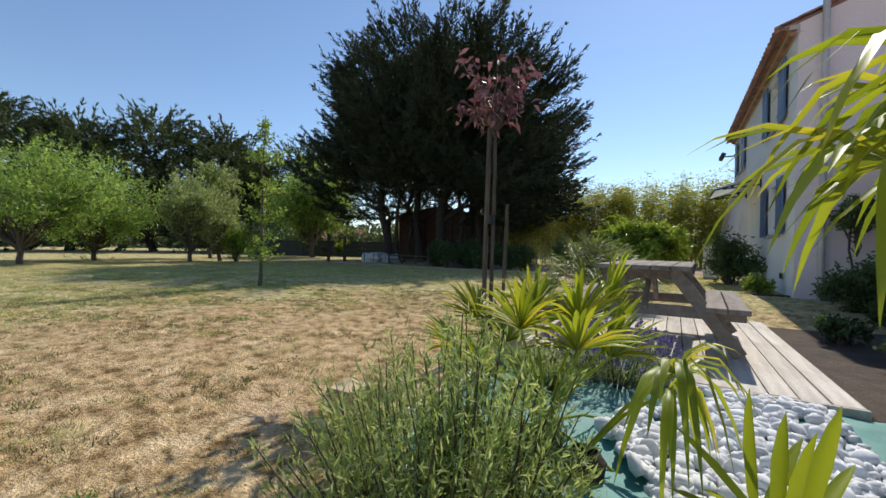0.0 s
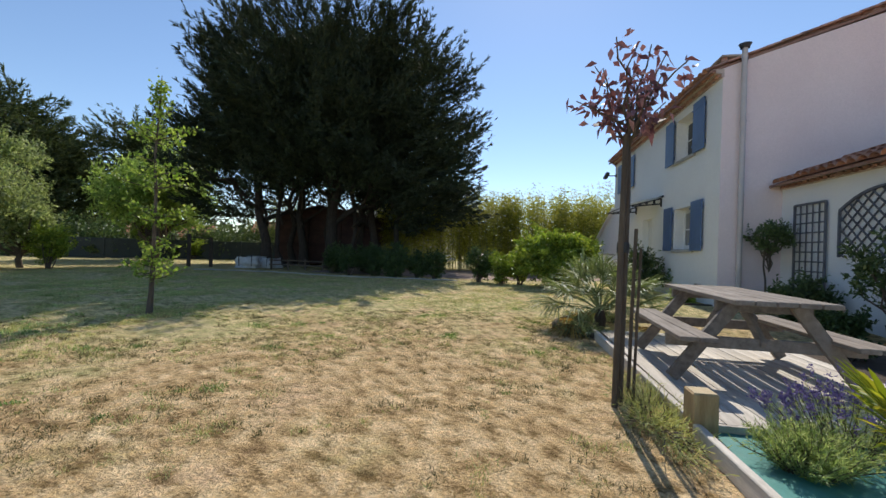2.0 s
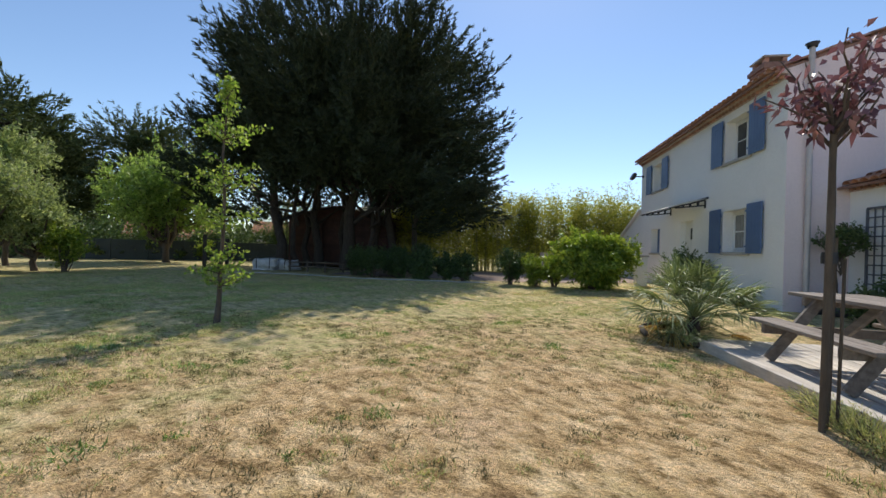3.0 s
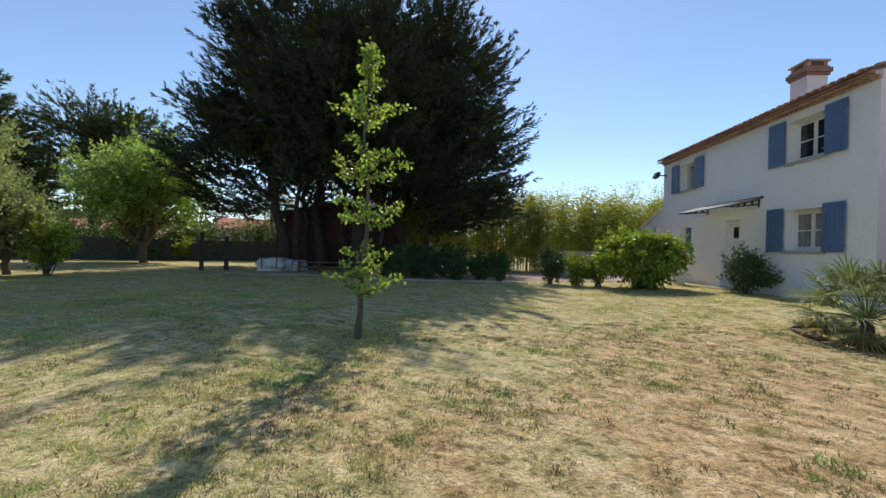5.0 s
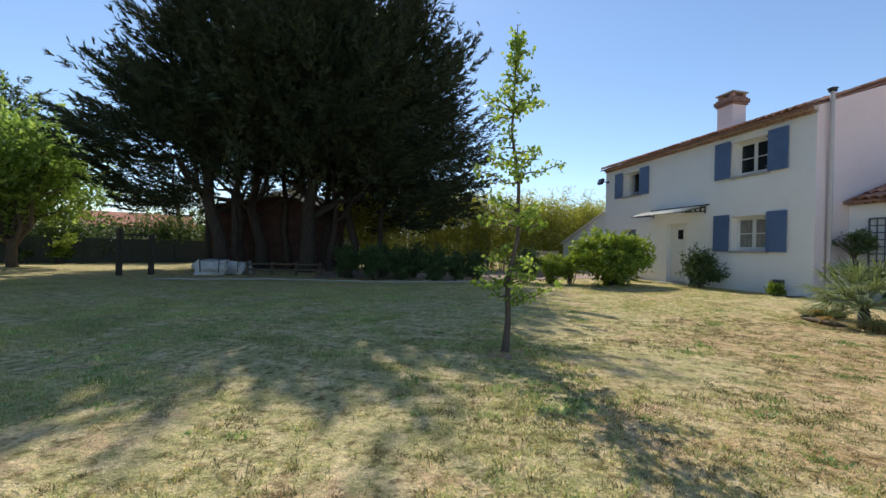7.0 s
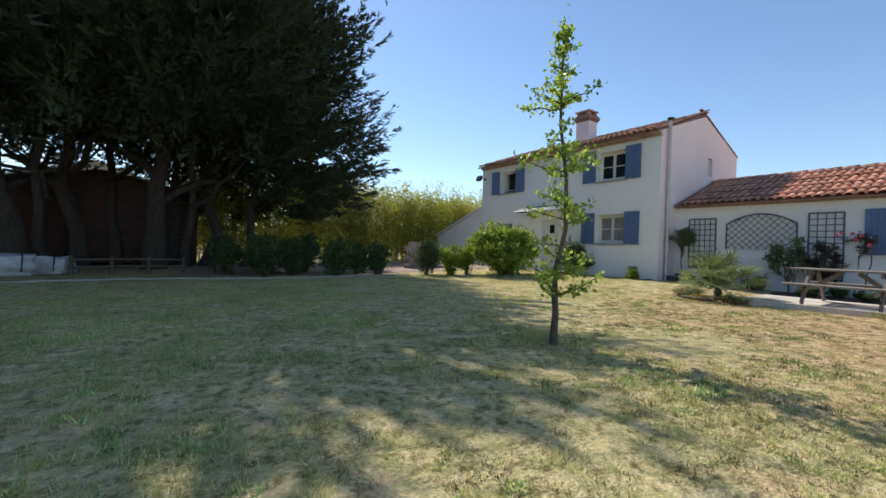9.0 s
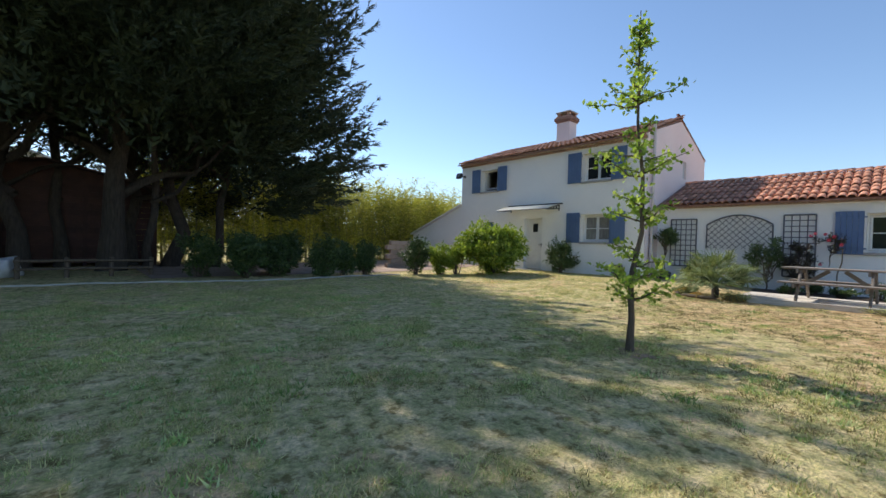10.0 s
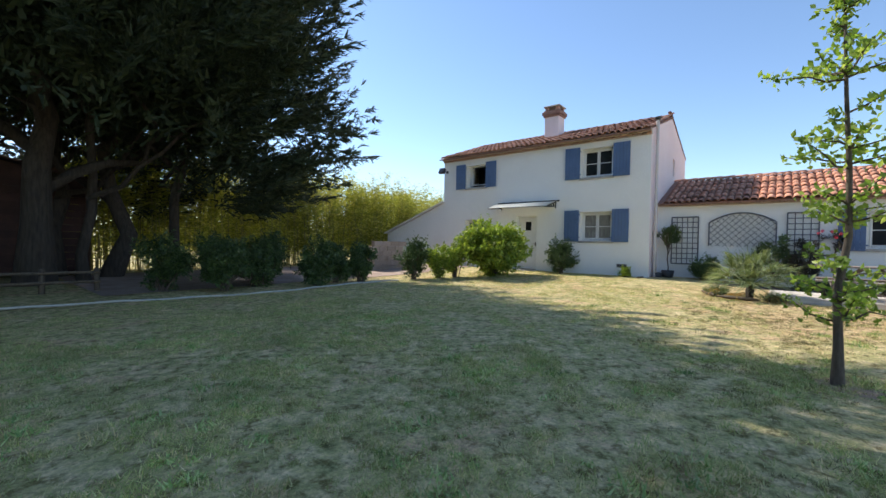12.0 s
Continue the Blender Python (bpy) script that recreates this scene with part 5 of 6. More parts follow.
def build_plum():
    t = thing("red_leaved_tree", (-1.5, 3.5, 0), "young red-leaved tree on a tall stem tied to stakes", "tree")
    r = np.random.default_rng(12)
    runs, P, D = [(np.array([(0.01, 0.01, 0), (0.018, 0.012, 0.8), (0.028, 0.016, 1.6), (0.02, 0.02, 2.1)]), [0.022, 0.02, 0.018, 0.017])], [], []
    for k in range(17):
        a = k * 2.4
        reach, rise = r.uniform(0.2, 0.42), r.uniform(0.12, 0.72)
        p0 = np.array([0.02, 0.02, r.uniform(1.95, 2.15)])
        p1 = p0 + np.array([math.cos(a) * reach, math.sin(a) * reach, rise])
        runs.append((bent(p0, p1, 5, 0.12, 500 + k), np.linspace(0.012, 0.004, 5)))
        n = 20
        s = 0.35 + 0.65 * r.random(n)
        P.append(p0 + (p1 - p0) * s[:, None] + r.normal(size=(n, 3)) * 0.045)
        D.append(r.normal(size=(n, 3)) + np.array([math.cos(a) * 0.6, math.sin(a) * 0.6, -0.25]))
    tubes("stem", runs, M_GREYBARK, t, 8)
    P, D = np.concatenate(P), np.concatenate(D)
    leaves("crown", P, D, 0.09 * (0.7 + 0.6 * rng.random(len(P))), 0.042, M_RED, t, "dull red leaves", droop=0.25)
    for x, y, hgt, rad in ((-1.54, 3.46, 2.05, 0.022), (-1.41, 3.6, 1.35, 0.014), (-1.385, 3.55, 1.2, 0.011)):
        s = tubes("tree_stake", [([(0, 0, -0.05), (0.012, 0, hgt * 0.5), (0.03, 0.01, hgt)], [rad, rad, rad * 0.96])], M_STAKE, None, 10)
        s.matrix_basis = pose(x, y, 0)
        tagged(s, "round weathered tree stake in the grass", "stake", "tree stakes")
    b = tubes("tree_tie", [([(-1.505, 3.488, 1.16), (-1.504, 3.488, 1.2), (-1.503, 3.489, 1.24)], [0.044, 0.047, 0.044])], M_IRON, None, 8)
    tagged(b, "black rubber tie round stem and stake", "tie")


build_plum()

# ---- palms and bed plants ----


def fan_leaf(base, way, stalk, radius, seed, blades=26, span=2.7, droop=0.25, bw=0.035):
    """A fan palm leaf: stalk, and folded blades spread from its end. Returns the stalk run and blade arrays."""
    r = np.random.default_rng(seed)
    base, way = np.asarray(base, float), unit(np.asarray(way, float))
    hub = base + way * stalk
    hub[2] -= 0.06 * stalk
    side = unit(np.cross(way, [0, 0, 1.0]))
    nrm = np.cross(side, way)
    run = (np.array([base, (base + hub) / 2 + np.array([0, 0, 0.03]), hub]), [0.009, 0.007, 0.006])
    P, D, L = [], [], []
    for k in range(blades):
        a = -span / 2 + span * (k + 0.5) / blades + r.normal() * 0.02
        d = way * math.cos(a) + side * math.sin(a) + nrm * (0.22 * math.cos(a) + r.normal() * 0.05)
        P.append(hub)
        D.append(d)
        L.append(radius * (0.72 + 0.28 * math.cos(a)) * r.uniform(0.9, 1.05))
    return run, np.array(P), np.array(D), np.array(L)


def blades_mesh(P, D, L, bw, droop, seed):
    """Long folded blades of four lengths each, drooping towards the tip."""
    r = np.random.default_rng(seed)
    n = len(P)
    D = unit(D)
    S = unit(np.cross(D, np.array([0, 0, 1.0]) + r.normal(size=(n, 3)) * 0.15))
    N = np.cross(S, D)
    st = np.array([0.0, 0.3, 0.6, 0.85, 1.0])
    wd = np.array([0.25, 0.9, 1.0, 0.6, 0.04]) * bw
    rows = []
    dr = droop * (0.5 + r.random(n))
    for s, w in zip(st, wd):
        c = P + D * (L * s)[:, None]
        c[:, 2] -= L * dr * s ** 2.4
        rows += [c - S * w / 2 + N * w * 0.35, c, c + S * w / 2 + N * w * 0.35]
    v = np.stack(rows, 1).reshape(-1, 3)
    f = []
    for q in range(4):
        for e in range(2):
            o = q * 3 + e
            f.append((o, o + 1, o + 4, o + 3))
    f = np.array(f)
    return v, (np.arange(n)[:, None, None] * 15 + f[None]).reshape(-1, 4)


def fan_palm(at, label, seed, leafs, stalk, radius, mat, trunk_h=0.35, blades=26, bw=0.035, droop=0.2, dry=2, low=0.1, up=1.2, sweep=None):
    t = thing("fan_palm", at, label, "palm")
    r = np.random.default_rng(seed)
    tubes("trunk", [([(0, 0, -0.05), (0, 0, trunk_h * 0.5), (0, 0, trunk_h)], [0.07, 0.085, 0.05])], M_BARK, t, 10, "short fibrous trunk")
    for k in range(leafs + dry):
        a = k * 2.399 + r.normal() * 0.15
        if sweep:
            a = radians(sweep[0] + (sweep[1] - sweep[0]) * ((k * 0.618) % 1))
        el = r.uniform(low, up) if k < leafs else r.uniform(-0.5, 0.0)
        way = (math.cos(a) * math.cos(el), math.sin(a) * math.cos(el), math.sin(el))
        run, P, D, L = fan_leaf((0, 0, trunk_h * 0.9), way, stalk * r.uniform(0.75, 1.15), radius * r.uniform(0.85, 1.1), seed + k, blades)
        lf = tubes("stalk", [run], mat, t, 6)
        v, f = blades_mesh(P, D, L, bw, droop if k < leafs else droop + 0.5, seed + k)
        link("fan_leaf", arrays("fan_leaf", v, f), mat if k < leafs else M_PALMDRY, t, "" if k < leafs else "yellowed hanging fan")
    return t


fan_palm((-0.5, 1.85, 0.04), "young fan palm with sunlit green fans in the bed", 20, 11, 0.6, 0.32, M_PALM, 0.12, 20, 0.024, 0.2, 3, 0.65, 1.45)
fan_palm((0.72, 1.12, 0.0), "young fan palm with drooping yellow-green fans", 22, 7, 0.42, 0.4, M_PALM, 1.1, 12, 0.028, 0.8, 0, 0.35, 1.1, (120, 240))
fan_palm((-0.3, 1.7, 0.04), "palm sapling with an arching leaf of hanging yellowish blades", 31, 2, 0.6, 0.36, M_PALM, 0.1, 13, 0.026, 1.15, 0, 0.85, 1.1, (-40, 0))
fan_palm((0.24, 1.36, 0.03), "small palm seedling with upright blades", 26, 4, 0.1, 0.46, M_PALM, 0.06, 3, 0.042, 0.06, 0, 1.0, 1.45)
fan_palm((-0.2, 0.6, 0.0), "small yellowing palm seedling", 27, 3, 0.42, 0.2, M_PALMDRY, 0.06, 7, 0.03, 0.3, 0, 0.9, 1.4)
fan_palm((-1.0, 6.65, 0.03), "grey-green fan palm in a small lawn bed", 24, 40, 0.6, 0.58, M_GREYPALM, 0.3, 20, 0.02, 0.4, 4, 0.0, 1.4)


def wisps(name, at, size, n, per, leaf, wid, mat, label, seed, flower=None, lean=0.25):
    """A bushy herb: many upright shoots with needle leaves; flower: spikes at the tips."""
    t = thing(name, at, label, "plant")
    r = np.random.default_rng(seed)
    sx, sy, sz = size
    runs, P, D, FP, FD = [], [], [], [], []
    for k in range(n):
        a, q = r.uniform(0, 6.28), math.sqrt(r.random())
        x, y = math.cos(a) * q * sx / 2, math.sin(a) * q * sy / 2
        hgt = sz * (1 - 0.45 * q * q) * r.uniform(0.65, 1.08)
        b = np.array([x * 0.55, y * 0.55, 0.0])
        e = np.array([x + x * lean + r.normal() * 0.04, y + y * lean + r.normal() * 0.04, hgt])
        if k % 2 == 0:
            runs.append((bent(b, e, 4, 0.08, seed + k), np.linspace(0.005, 0.0015, 4)))
        s = 0.12 + 0.88 * r.random(per)
        P.append(b + (e - b) * s[:, None] + r.normal(size=(per, 3)) * 0.008)
        w = unit(e - b)
        D.append(w * 0.8 + r.normal(size=(per, 3)) * 0.55)
        if flower:
            s = 1 + 0.16 * r.random(18)
            FP.append(b + (e - b) * s[:, None] + r.normal(size=(18, 3)) * 0.008)
            FD.append(w + r.normal(size=(18, 3)) * 0.7)
    tubes("woody_base", runs, M_GREYBARK, t, 4, kind="stuff")
    P, D = np.concatenate(P), np.concatenate(D)
    P[:, 2] = np.maximum(P[:, 2], 0.01)
    leaves("foliage", P, D, leaf * (0.7 + 0.6 * rng.random(len(P))), wid, mat, t)
    if flower:
        leaves("bloom", np.concatenate(FP), np.concatenate(FD), 0.02, 0.012, flower, t, "violet flower spikes", kind="stuff")


wisps("rosemary_bush", (-0.54, 0.97, 0.0), (0.64, 0.66, 0.72), 330, 84, 0.034, 0.006, M_ROSEMARY, "bushy grey-green rosemary in the bed", 60)
wisps("lavender", (-0.76, 2.68, 0.03), (0.42, 0.38, 0.27), 200, 46, 0.035, 0.005, M_ROSEMARY, "rounded lavender plant on teal fabric", 61)
wisps("lavender", (-0.35, 2.98, 0.03), (0.7, 0.4, 0.42), 150, 26, 0.035, 0.004, M_ROSEMARY, "violet flowering lavender by the deck", 62, M_LAVENDER)
wisps("grass_tuft", (-1.32, 3.35, 0.0), (0.35, 1.5, 0.16), 260, 16, 0.06, 0.005, M_GREENBLADE, "fresh grass tufts along the edging board", 63)
wisps("palm_bed_plant", (-1.35, 6.2, 0.0), (0.6, 0.5, 0.22), 120, 18, 0.05, 0.007, M_GREYPALM, "low grey plants round the palm", 64)
wisps("palm_bed_plant", (-0.9, 7.3, 0.02), (1.0, 0.5, 0.25), 160, 18, 0.05, 0.008, M_GREYPALM, "low grey plants round the palm", 65)

# plants before the wing wall
shrub("wall_bush", (2.4, 7.95, 0.03), (1.15, 0.9, 0.9), M_SHRUB, "dark rounded bush before the white wall", 120, 44, 170, 0.065, low=0.02)
shrub("wall_bush", (2.35, 6.95, 0.03), (0.7, 0.6, 0.5), M_HEDGE, "low dark bush before the white wall", 121, 20, 120, 0.06)
round_tree("potted_shrub", (2.5, 6.25, 0.0), 1.75, 0.5, M_SHRUB, "leafy upright shrub by the wall", 122, 24, 90, 0.075, 0.022, 0.18, squash=1.0)
round_tree("potted_shrub", (2.55, 9.02, 0.2), 1.75, 0.42, M_SHRUB, "small leafy shrub on a thin stem in a pot", 123, 24, 120, 0.06, 0.02, 0.55)
round_tree("climbing_rose", (2.72, 5.6, 0.0), 1.75, 0.42, M_DARKROSE, "dark climbing rose on the trellis", 124, 26, 130, 0.06, 0.02, 0.12, squash=1.0)
round_tree("climbing_rose", (2.72, 4.95, 0.0), 1.85, 0.36, M_DARKROSE, "dark rose arching towards the blue shutter", 125, 10, 70, 0.06, 0.018, 0.6)


def roses():
    r = random.Random(9)
    for x, y, z in ((2.42, 5.3, 1.62), (2.46, 5.22, 1.68), (2.4, 4.95, 1.5), (2.44, 4.85, 1.6), (2.46, 5.02, 1.66), (2.34, 5.1, 0.85), (2.38, 4.7, 1.38), (1.0, 2.5, 0.3)):
        w = sphere_ways(46)
        o = leaves("rose_bloom", w * 0.016, w + rng.normal(size=(46, 3)) * 0.4, 0.034, 0.03, M_ROSE)
        o.matrix_basis = pose(x, y, z)
        tagged(o, "pinkish red rose bloom", "flower", "rose blooms")


roses()
shrub("low_rose", (1.05, 2.55, 0.03), (0.5, 0.45, 0.36), M_SHRUB, "low rose plant at the bed edge", 126, 12, 70, 0.05)
box("planting_bed", (0.975, 3.1, -0.1), (3.0, 9.55, 0.03), M_SOIL, None, "", bevel=0.01, kind="structure")
box("wall_strip", (1.3, 9.6, -0.1), (1.848, 9.72, 0.16), M_SOIL, None, bevel=0.01, kind="structure")



for i, (x, y, w, hgt) in enumerate(((1.5, 3.7, 0.5, 0.32), (1.75, 4.6, 0.6, 0.36), (1.45, 5.6, 0.5, 0.3), (2.2, 4.0, 0.7, 0.45), (2.3, 5.2, 0.5, 0.4))):
    shrub("bed_plant", (x, y, 0.03), (w, w, hgt), M_HEDGE, "low dark plant in the soil bed by the deck", 140 + i, 14, 80, 0.06, 0.5, "soil bed plants")


def small_things():
    """Step, pillar, pots and logs near the house."""
    o = box("door_step", (FX - 0.42, 13.42, -0.05), (FX - 0.025, 14.55, 0.15), M_STONE, None, bevel=0.012)
    tagged(o, "worn stone step before the front door", "step")
    p = thing("gate_pillar", (0.95, 15.3, 0.08), "pale rendered pillar by the front garden", "pillar")
    box("shaft", (-0.17, -0.17, -0.1), (0.17, 0.17, 1.05), M_WALL, p, bevel=0.01)
    box("cap", (-0.21, -0.21, 1.05), (0.21, 0.21, 1.11), M_STONE, p, "stone cap", bevel=0.012)
    for x, y, r, hgt in ((2.55, 9.02, 0.2, 0.34), (2.3, 9.28, 0.15, 0.26)):
        t = thing("plant_pot", (x, y, 0.03), "dark round plant pot by the gable corner", "pot", "wall pots")
        tubes("pot", [([(0, 0, 0), (0, 0, 0.004), (0, 0, hgt), (0, 0, hgt + 0.001), (0, 0, hgt - 0.04)], [0.01, r * 0.72, r, r * 0.9, r * 0.86])], M_POT, t, 16)
        tubes("soil", [([(0, 0, hgt - 0.05), (0, 0, hgt - 0.04)], [r * 0.85, 0.002])], M_SOIL, t, 12)
    for i, (a, b, rad) in enumerate((((-1.62, 6.35, 0.05), (-1.1, 5.95, 0.05), 0.045), ((-1.7, 6.45, 0.045), (-1.55, 7.25, 0.05), 0.04), ((-1.5, 7.3, 0.06), (-0.6, 7.65, 0.07), 0.045))):
        o = tubes("edging_log", [(bent(a, b, 6, 0.03, 700 + i), [rad * 0.3, rad, rad, rad * 0.95, rad, rad * 0.3])], M_STAKE, None, 9)
        tagged(o, "rough log edging round the small palm bed", "log", "palm bed logs")


small_things()

# ---- drive, borders, shed and far things ----


def build_drive():
    xs, ys = np.linspace(-11, 1.8, 40), np.linspace(16.4, 22.5, 24)
    X, Y = np.meshgrid(xs, ys)
    Z = ground_z(X, Y) + 0.02
    i = (np.arange(23)[:, None] * 40 + np.arange(39)[None]).reshape(-1, 1)
    me = arrays("drive", np.stack([X, Y, Z], -1).reshape(-1, 3), np.concatenate([i, i + 1, i + 41, i + 40], 1))
    tagged(link("drive", me, M_GRAVEL), "pinkish gravel drive behind the hedge", "drive", "", "structure")
    xs = np.linspace(-15.5, -4.3, 40)
    runs = [([(x, 15.1 + 0.25 * math.sin(x * 0.9) - 0.06 * (x + 9), 0.025 + 0.008 * math.sin(x * 5)) for x in xs], [0.022] * 40)]
    tagged(tubes("lawn_border", runs, M_KERB, None, 8), "thin pale border along the shaded lawn edge", "border", "", "structure")
    w = thing("block_wall", (-1.5, 18.6, 0), "low brownish block wall by the drive", "wall", kind="structure")
    for row in range(6):
        for c in range(4):
            o = 0.2 if row % 2 else 0.0
            box("block", (-0.9 + c * 0.45 + o, -0.1, row * 0.2), (-0.9 + c * 0.45 + o + 0.44, 0.1, row * 0.2 + 0.192), M_BRICKWALL, w, bevel=0.006)


build_drive()


def build_shed():
    s = thing("shed", (-13.2, 22.4, 0), "dark red-brown board shed under the cypresses", "shed")
    W, Dp, H = 3.0, 3.4, 2.75
    n = 13
    for k in range(n):
        z = 0.1 + k * (H - 0.1) / n
        box("board", (-W, -0.02, z), (W, 0.012, z + (H - 0.1) / n - 0.006), M_SHED, s, bevel=0)
    for sx in (-1, 1):
        box("side_wall", (sx * W - 0.03, 0.02, 0), (sx * W + 0.03, Dp, H), M_SHED, s, bevel=0)
    box("back_wall", (-W, Dp, 0), (W, Dp + 0.06, H), M_SHED, s, bevel=0)
    for x in (-W + 0.04, -1.0, 1.0, W - 0.04):
        box("corner_post", (x - 0.06, -0.09, 0), (x + 0.06, -0.025, H), M_SHED, s)
    slab("roof", [(-W - 0.3, -0.5, H + 0.1), (0, -0.5, H + 0.75), (0, Dp + 0.3, H + 0.75), (-W - 0.3, Dp + 0.3, H + 0.1)], 0.05, M_SHED, s, "dark pitched roof")
    slab("roof", [(0, -0.5, H + 0.75), (W + 0.3, -0.5, H + 0.1), (W + 0.3, Dp + 0.3, H + 0.1), (0, Dp + 0.3, H + 0.75)], 0.05, M_SHED, s)
    for y in (-0.01, Dp + 0.01):
        bm = bmesh.new()
        vs = [bm.verts.new(c) for c in ((-W, y, H - 0.02), (W, y, H - 0.02), (W, y, H + 0.1), (0, y, H + 0.7), (-W, y, H + 0.1))]
        ws = [bm.verts.new((v.co.x, y + 0.04, v.co.z)) for v in vs]
        bm.faces.new(vs)
        bm.faces.new(ws[::-1])
        for i in range(5):
            bm.faces.new([vs[i], ws[i], ws[(i + 1) % 5], vs[(i + 1) % 5]])
        part("gable", bm, M_SHED, s, "dark boarded gable")
    # rail fence before it
    f = thing("rail_fence", (-12.15, 17.6, 0), "low rustic rail fence in the shade", "fence")
    for k in range(4):
        x = -1.3 + 0.86 * k
        tubes("post", [([(x, 0, -0.05), (x, 0, 0.5), (x, 0, 0.52)], [0.05, 0.05, 0.03])], M_STAKE, f, 8)
    for z in (0.22, 0.42):
        tubes("rail", [([(-1.36, -0.05, z), (0.0, -0.055, z + 0.015), (1.33, -0.05, z)], [0.032, 0.032, 0.032])], M_STAKE, f, 8)
    # the pale building beyond
    b = thing("barn", (-15.0, 39.5, 0), "pale barn with a grey gable roof beyond the trees", "building")
    wall = bmesh.new()
    boxed(wall, (-6, 0, 0), (6, 9, 4.2), None, 0)
    part("wall", wall, M_PLASTER, b)
    slab("roof", [(-6.4, -0.4, 4.1), (0, -0.4, 6.3), (0, 9.4, 6.3), (-6.4, 9.4, 4.1)], 0.15, M_FIBRE, b)
    slab("roof", [(0, -0.4, 6.3), (6.4, -0.4, 4.1), (6.4, 9.4, 4.1), (0, 9.4, 6.3)], 0.15, M_FIBRE, b)
    bm = bmesh.new()
    v = [bm.verts.new(c) for c in ((-6, 0.0, 4.2), (6, 0.0, 4.2), (0, 0.0, 6.2))]
    bm.faces.new(v)
    g = bmesh.ops.extrude_face_region(bm, geom=bm.faces[:])
    for e in g["geom"]:
        if isinstance(e, bmesh.types.BMVert):
            e.co.y += 0.2
    part("gable", bm, M_PLASTER, b)


build_shed()


def far_house(at, w, d, hgt, turn, label):
    h = thing("far_house", at, label, "house", turn=turn)
    bm = bmesh.new()
    boxed(bm, (-w / 2, -d / 2, 0), (w / 2, d / 2, hgt), None, 0)
    part("wall", bm, M_PLASTER, h)
    for s in (-1, 1):
        slab("roof", [(-w / 2 - 0.3, s * (d / 2 + 0.4), hgt - 0.1), (w / 2 + 0.3, s * (d / 2 + 0.4), hgt - 0.1), (w / 2 + 0.3, 0, hgt + 1.5), (-w / 2 - 0.3, 0, hgt + 1.5)], 0.15, M_REDROOF, h, "red tiled roof")
    for x in np.arange(-w / 2 + 1.5, w / 2 - 1, 2.6):
        box("window", (x, -d / 2 - 0.02, 1.0), (x + 1.0, -d / 2 + 0.02, 2.1), M_GLASS, h, bevel=0)


far_house((-46.5, 47, 0), 9, 7, 2.0, 40, "far low house with a red roof beyond the trees")
far_house((-34.5, 56, 0), 10, 8, 3.0, 28, "far low house with a red roof beyond the trees")


def build_fence():
    f = thing("panel_fence", (0, 0, 0), "dark green panel fence along the far garden edge", "fence")
    a, b = np.array([-29.0, 20.5]), np.array([-16.0, 28.5])
    n = 8
    ang = math.degrees(math.atan2(b[1] - a[1], b[0] - a[0]))
    L = np.linalg.norm(b - a) / n
    for k in range(n):
        p = a + (b - a) * k / n
        o = box("panel", (0.05, -0.015, 0.03), (L - 0.05, 0.015, 1.25), M_FENCE, f)
        o.matrix_basis = pose(p[0], p[1], 0, 0, 0, ang)
        o = box("post", (-0.045, -0.045, -0.05), (0.045, 0.045, 1.32), M_FENCE, f)
        o.matrix_basis = pose(p[0], p[1], 0, 0, 0, ang)


build_fence()


def far_woods():
    """A belt of far trees that closes the view behind the garden."""
    r = np.random.default_rng(77)
    cs, rs = [], []
    for k in range(260):
        a = math.radians(r.uniform(-62, 205))
        d = r.uniform(62, 82)
        hgt = r.uniform(2.0, 5.5)
        cs.append((-8 + math.cos(a) * d, 10 + math.sin(a) * d, hgt * 0.5))
        rs.append(np.array([3.6, 3.6, hgt * 0.55]))
    P, D = clump_points(cs, rs, 150, 0.5)
    P[:, 2] = np.maximum(P[:, 2], 0.05)
    o = leaves("far_woods", P, D, 1.2 * (0.6 + 0.6 * rng.random(len(P))), 0.65, M_PINE)
    tagged(o, "belt of far dark green trees", "trees", "", "stuff")


far_woods()


def fence_hedge():
    """An uncut hedge just behind the panel fence."""
    r = np.random.default_rng(78)
    cs, rs = [], []
    for k in range(70):
        u = k / 69
        hgt = r.uniform(2.1, 2.9)
        cs.append((-36 + 23 * u + r.normal() * 0.5, 18.8 + 14 * u + r.normal() * 0.5, hgt * 0.5))
        rs.append(np.array([1.2, 1.2, hgt * 0.55]))
    P, D = clump_points(cs, rs, 420, 0.4)
    P[:, 2] = np.maximum(P[:, 2], 0.05)
    o = leaves("boundary_hedge", P, D, 0.2, 0.1, M_SHRUB)
    tagged(o, "uncut dark hedge behind the panel fence", "hedge", "", "stuff")


fence_hedge()


def build_bar():
    t = thing("exercise_bar", (-16.9, 17.2, 0), "dark wooden post frame with a cross bar on the lawn", "frame", turn=38)
    for x, hgt in ((-0.45, 1.55), (0.45, 1.4)):
        bm = bmesh.new()
        boxed(bm, (x - 0.08, -0.08, -0.05), (x + 0.08, 0.08, hgt), None, 0.012)
        part("post", bm, M_BARK, t)
    tubes("bar", [([(-0.4, 0, 1.38), (0.4, 0, 1.34)], [0.025, 0.025])], M_IRON, t, 8)


build_bar()


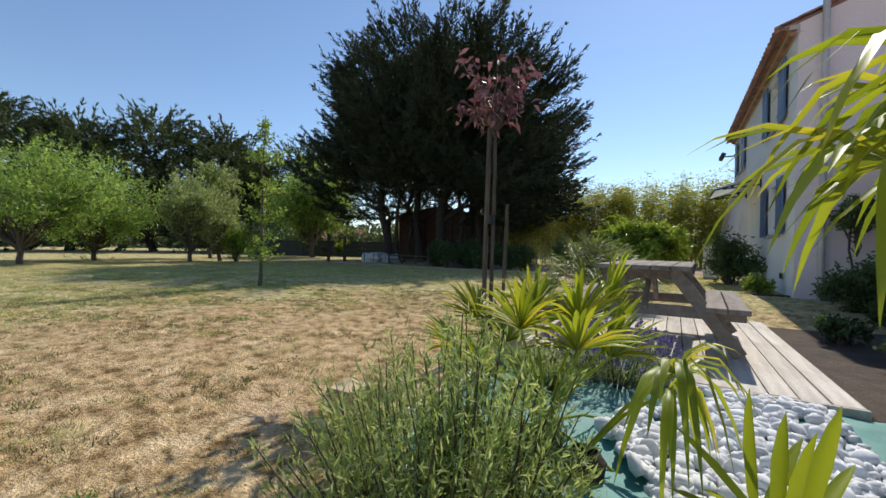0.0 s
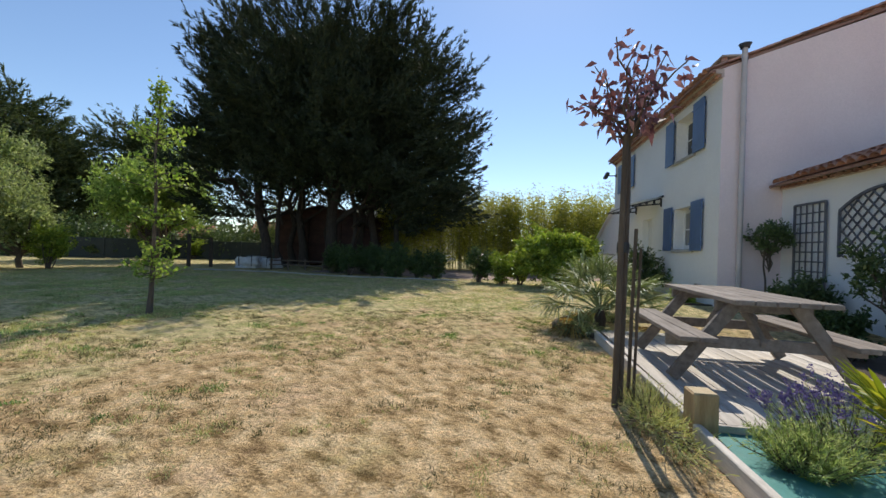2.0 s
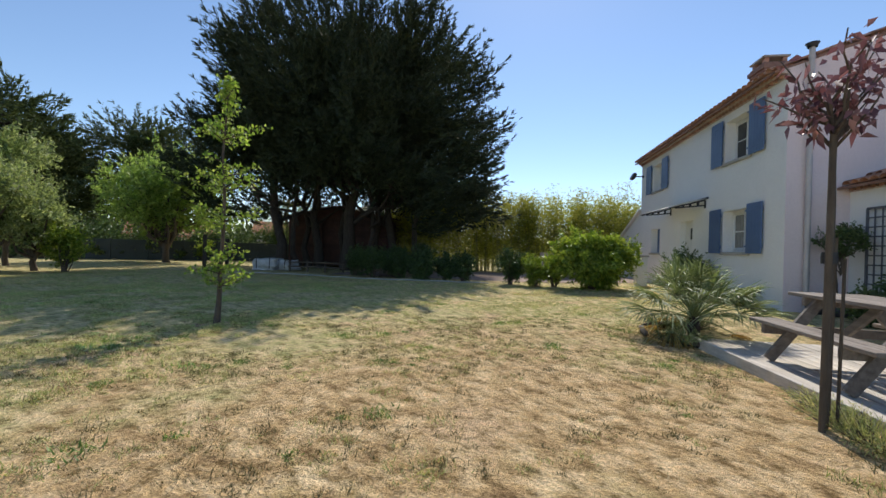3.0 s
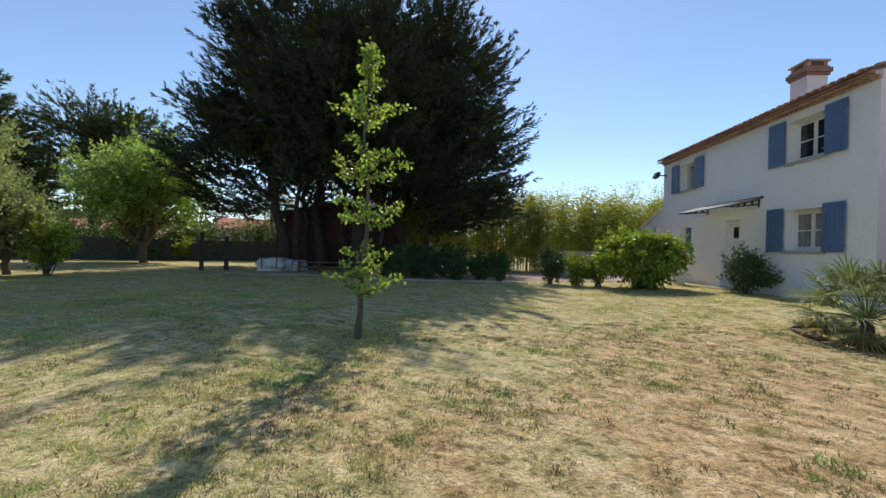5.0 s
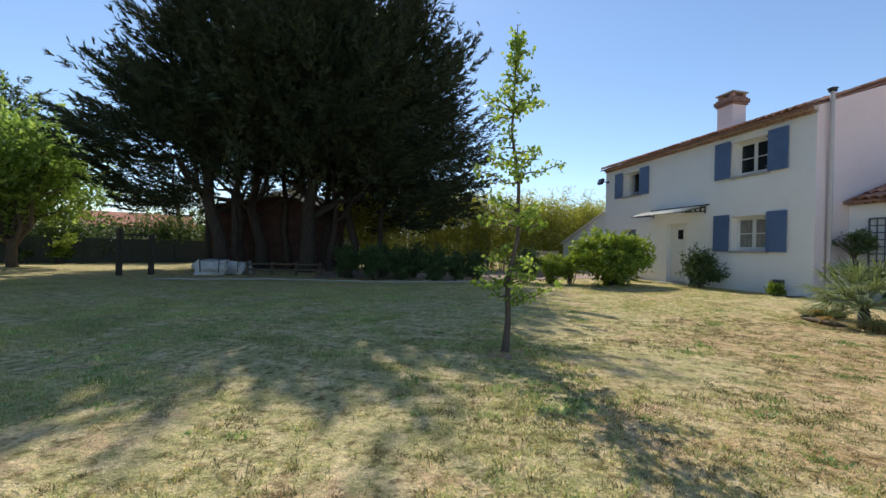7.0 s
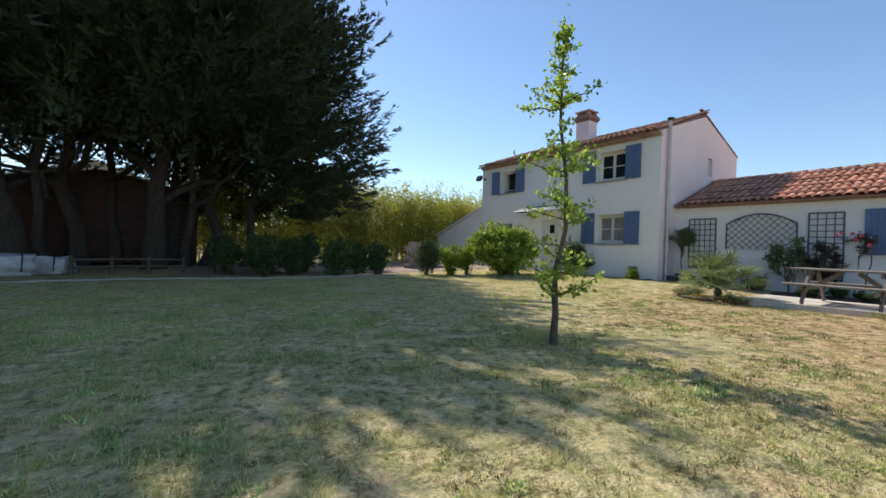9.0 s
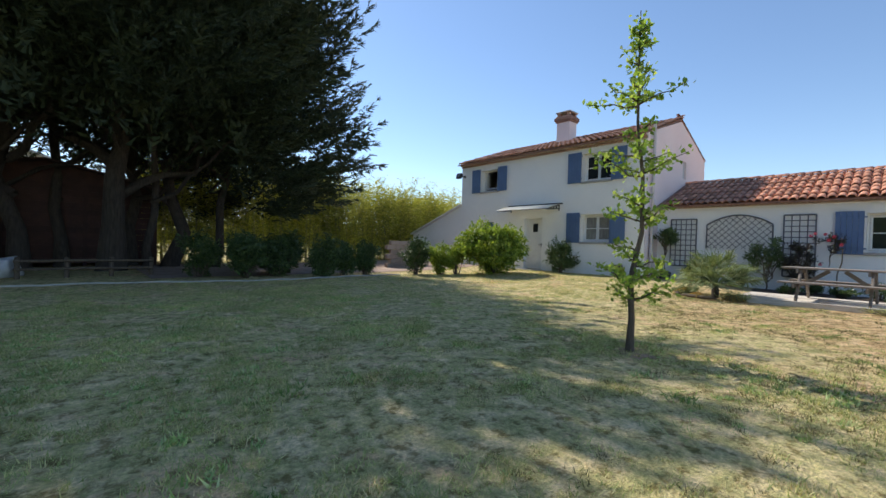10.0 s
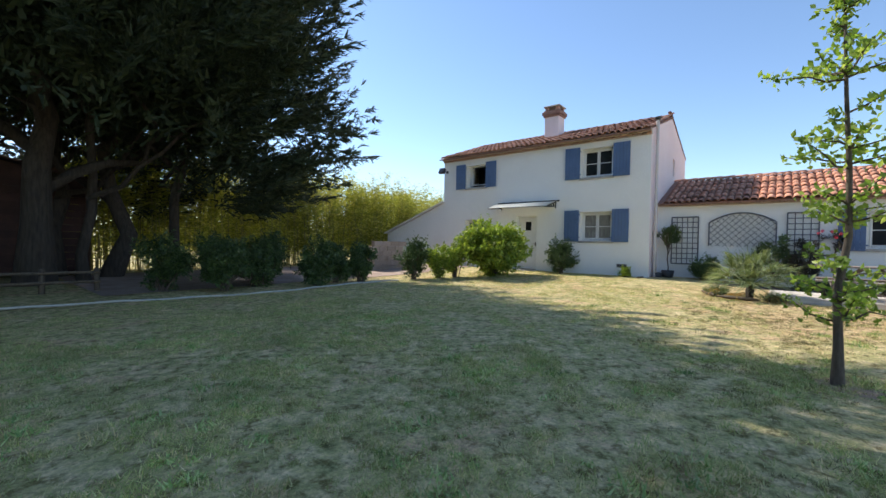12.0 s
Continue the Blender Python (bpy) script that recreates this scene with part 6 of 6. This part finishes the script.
def build_bags():
    for i, (x, y, s, tz) in enumerate(((-14.75, 17.9, 0.95, 10), (-13.9, 18.25, 0.72, -20))):
        bm = bmesh.new()
        bmesh.ops.create_cube(bm, size=1.0)
        bmesh.ops.subdivide_edges(bm, edges=bm.edges[:], cuts=7, use_grid_fill=True)
        for v in bm.verts:
            p = v.co.copy()
            k = 1 + 0.16 * (0.25 - p.z * p.z)
            v.co = Vector((p.x * k, p.y * k, p.z + 0.5)) * s
            q = noise.noise_vector(v.co * 2.6 + Vector((i * 9, 0, 0)))
            v.co += Vector((q.x, q.y, q.z * (0.4 + p.z))) * 0.2 * s
            v.co.z = max(v.co.z * (0.62 if i else 0.55), 0.0)
        o = part("builders_bag", bm, M_BAG, None, smooth=True)
        o.matrix_basis = pose(x, y, 0, 0, 0, tz)
        tagged(o, "slumped white woven builders bag", "bag", "builders bags")
        for a in (-1, 1):
            st = tubes("strap", [([(a * 0.3 * s, -0.54 * s, 0.1), (a * 0.32 * s, -0.56 * s, 0.5 * s), (a * 0.3 * s, -0.5 * s, 0.7 * s)], [0.02, 0.02, 0.02])], M_IRON, o, 6)


build_bags()


def tufts(name, x0, x1, y0, y1, n, per, hgt, wid, mat, seed, label, spread=0.06, thin=0.0, lie=0.75):
    """Grass standing in tufts of very uneven size, bunched into patches where slow waves are high."""
    r = np.random.default_rng(seed)
    x, y = r.uniform(x0, x1, n), r.uniform(y0, y1, n)
    f = np.sin(x * 1.9 + 2 * np.sin(y * 1.1)) * np.sin(y * 1.7 + 1.5 * np.sin(x * 1.3)) + 0.7 * np.sin(x * 5.1 + 2.2 * np.sin(y * 3.7)) * np.sin(y * 4.3 + 2 * np.sin(x * 3.1)) + r.normal(size=n) * 0.4
    k = (f > thin) & ~((x > -1.2) & (y > 1.2) & (y < 9.6)) & (x < 1.7)
    x, y = x[k], y[k]
    size = 0.45 + 1.1 * r.random(len(x)) ** 2.5
    x = (x[:, None] + r.normal(size=(len(x), per)) * (spread * size)[:, None])
    y = (y[:, None] + r.normal(size=(len(y), per)) * (spread * size)[:, None])
    h = (hgt * size[:, None] * (0.5 + 0.7 * r.random(x.shape))).ravel()
    x, y = x.ravel(), y.ravel()
    P = np.stack([x, y, ground_z(x, y) - 0.004], 1)
    D = r.normal(size=(len(x), 3)) * np.array([0.7, 0.7, 0.2]) + np.array([0, 0, lie])
    o = spikes(name, P, D, h * 1.1, wid * 1.15, mat, kind="stuff", up=(0, 0, 1))
    tagged(o, label, "grass", "", "stuff")


tufts("lawn_grass", -9.5, 0.9, -1.5, 8.0, 12000, 18, 0.026, 0.005, M_BLADE, 1, "short dry lawn grass", 0.028, 0.0, 0.6)
tufts("lawn_grass", -19.0, -9.5, -1.5, 15.0, 8000, 20, 0.04, 0.007, M_BLADE, 2, "short mixed lawn grass", 0.04, -0.2)
tufts("lawn_grass", -9.5, 1.6, 8.0, 15.0, 4000, 15, 0.04, 0.009, M_BLADE, 3, "short mixed lawn grass", 0.05)
tufts("dry_tufts", -11.0, 0.9, -1.5, 7.5, 9000, 26, 0.036, 0.006, M_DRYTUFT, 7, "brown withered tufts in the dry lawn", 0.03, 0.05)
tufts("green_tufts", -9.5, 0.9, -1.5, 8.0, 5200, 34, 0.036, 0.006, M_GREENBLADE, 4, "greener grass tufts in the lawn", 0.038, 0.35)
tufts("green_tufts", -19.0, -7.0, -1.5, 15.0, 12000, 28, 0.045, 0.007, M_GREENBLADE, 5, "greener grass tufts in the lawn", 0.045, -0.25)
tufts("green_tufts", -15.0, -7.5, 5.0, 13.0, 8500, 28, 0.042, 0.006, M_GREENBLADE, 9, "dense green grass in the tree's shade", 0.042, 0.1)
tufts("green_tufts", -7.0, 1.6, 8.0, 15.0, 4500, 17, 0.042, 0.009, M_GREENBLADE, 6, "greener grass tufts in the lawn", 0.05, -0.2)
tufts("weed_clumps", -14.0, 0.9, -1.0, 9.0, 420, 70, 0.042, 0.011, M_WEED, 8, "fresh green weed clumps in the lawn", 0.055, 0.2)
tufts("weed_clumps", -15.0, -7.5, 4.0, 12.0, 1500, 34, 0.045, 0.015, M_LUSH, 10, "broad-leaved green weeds in the shaded lawn", 0.038, 0.35)
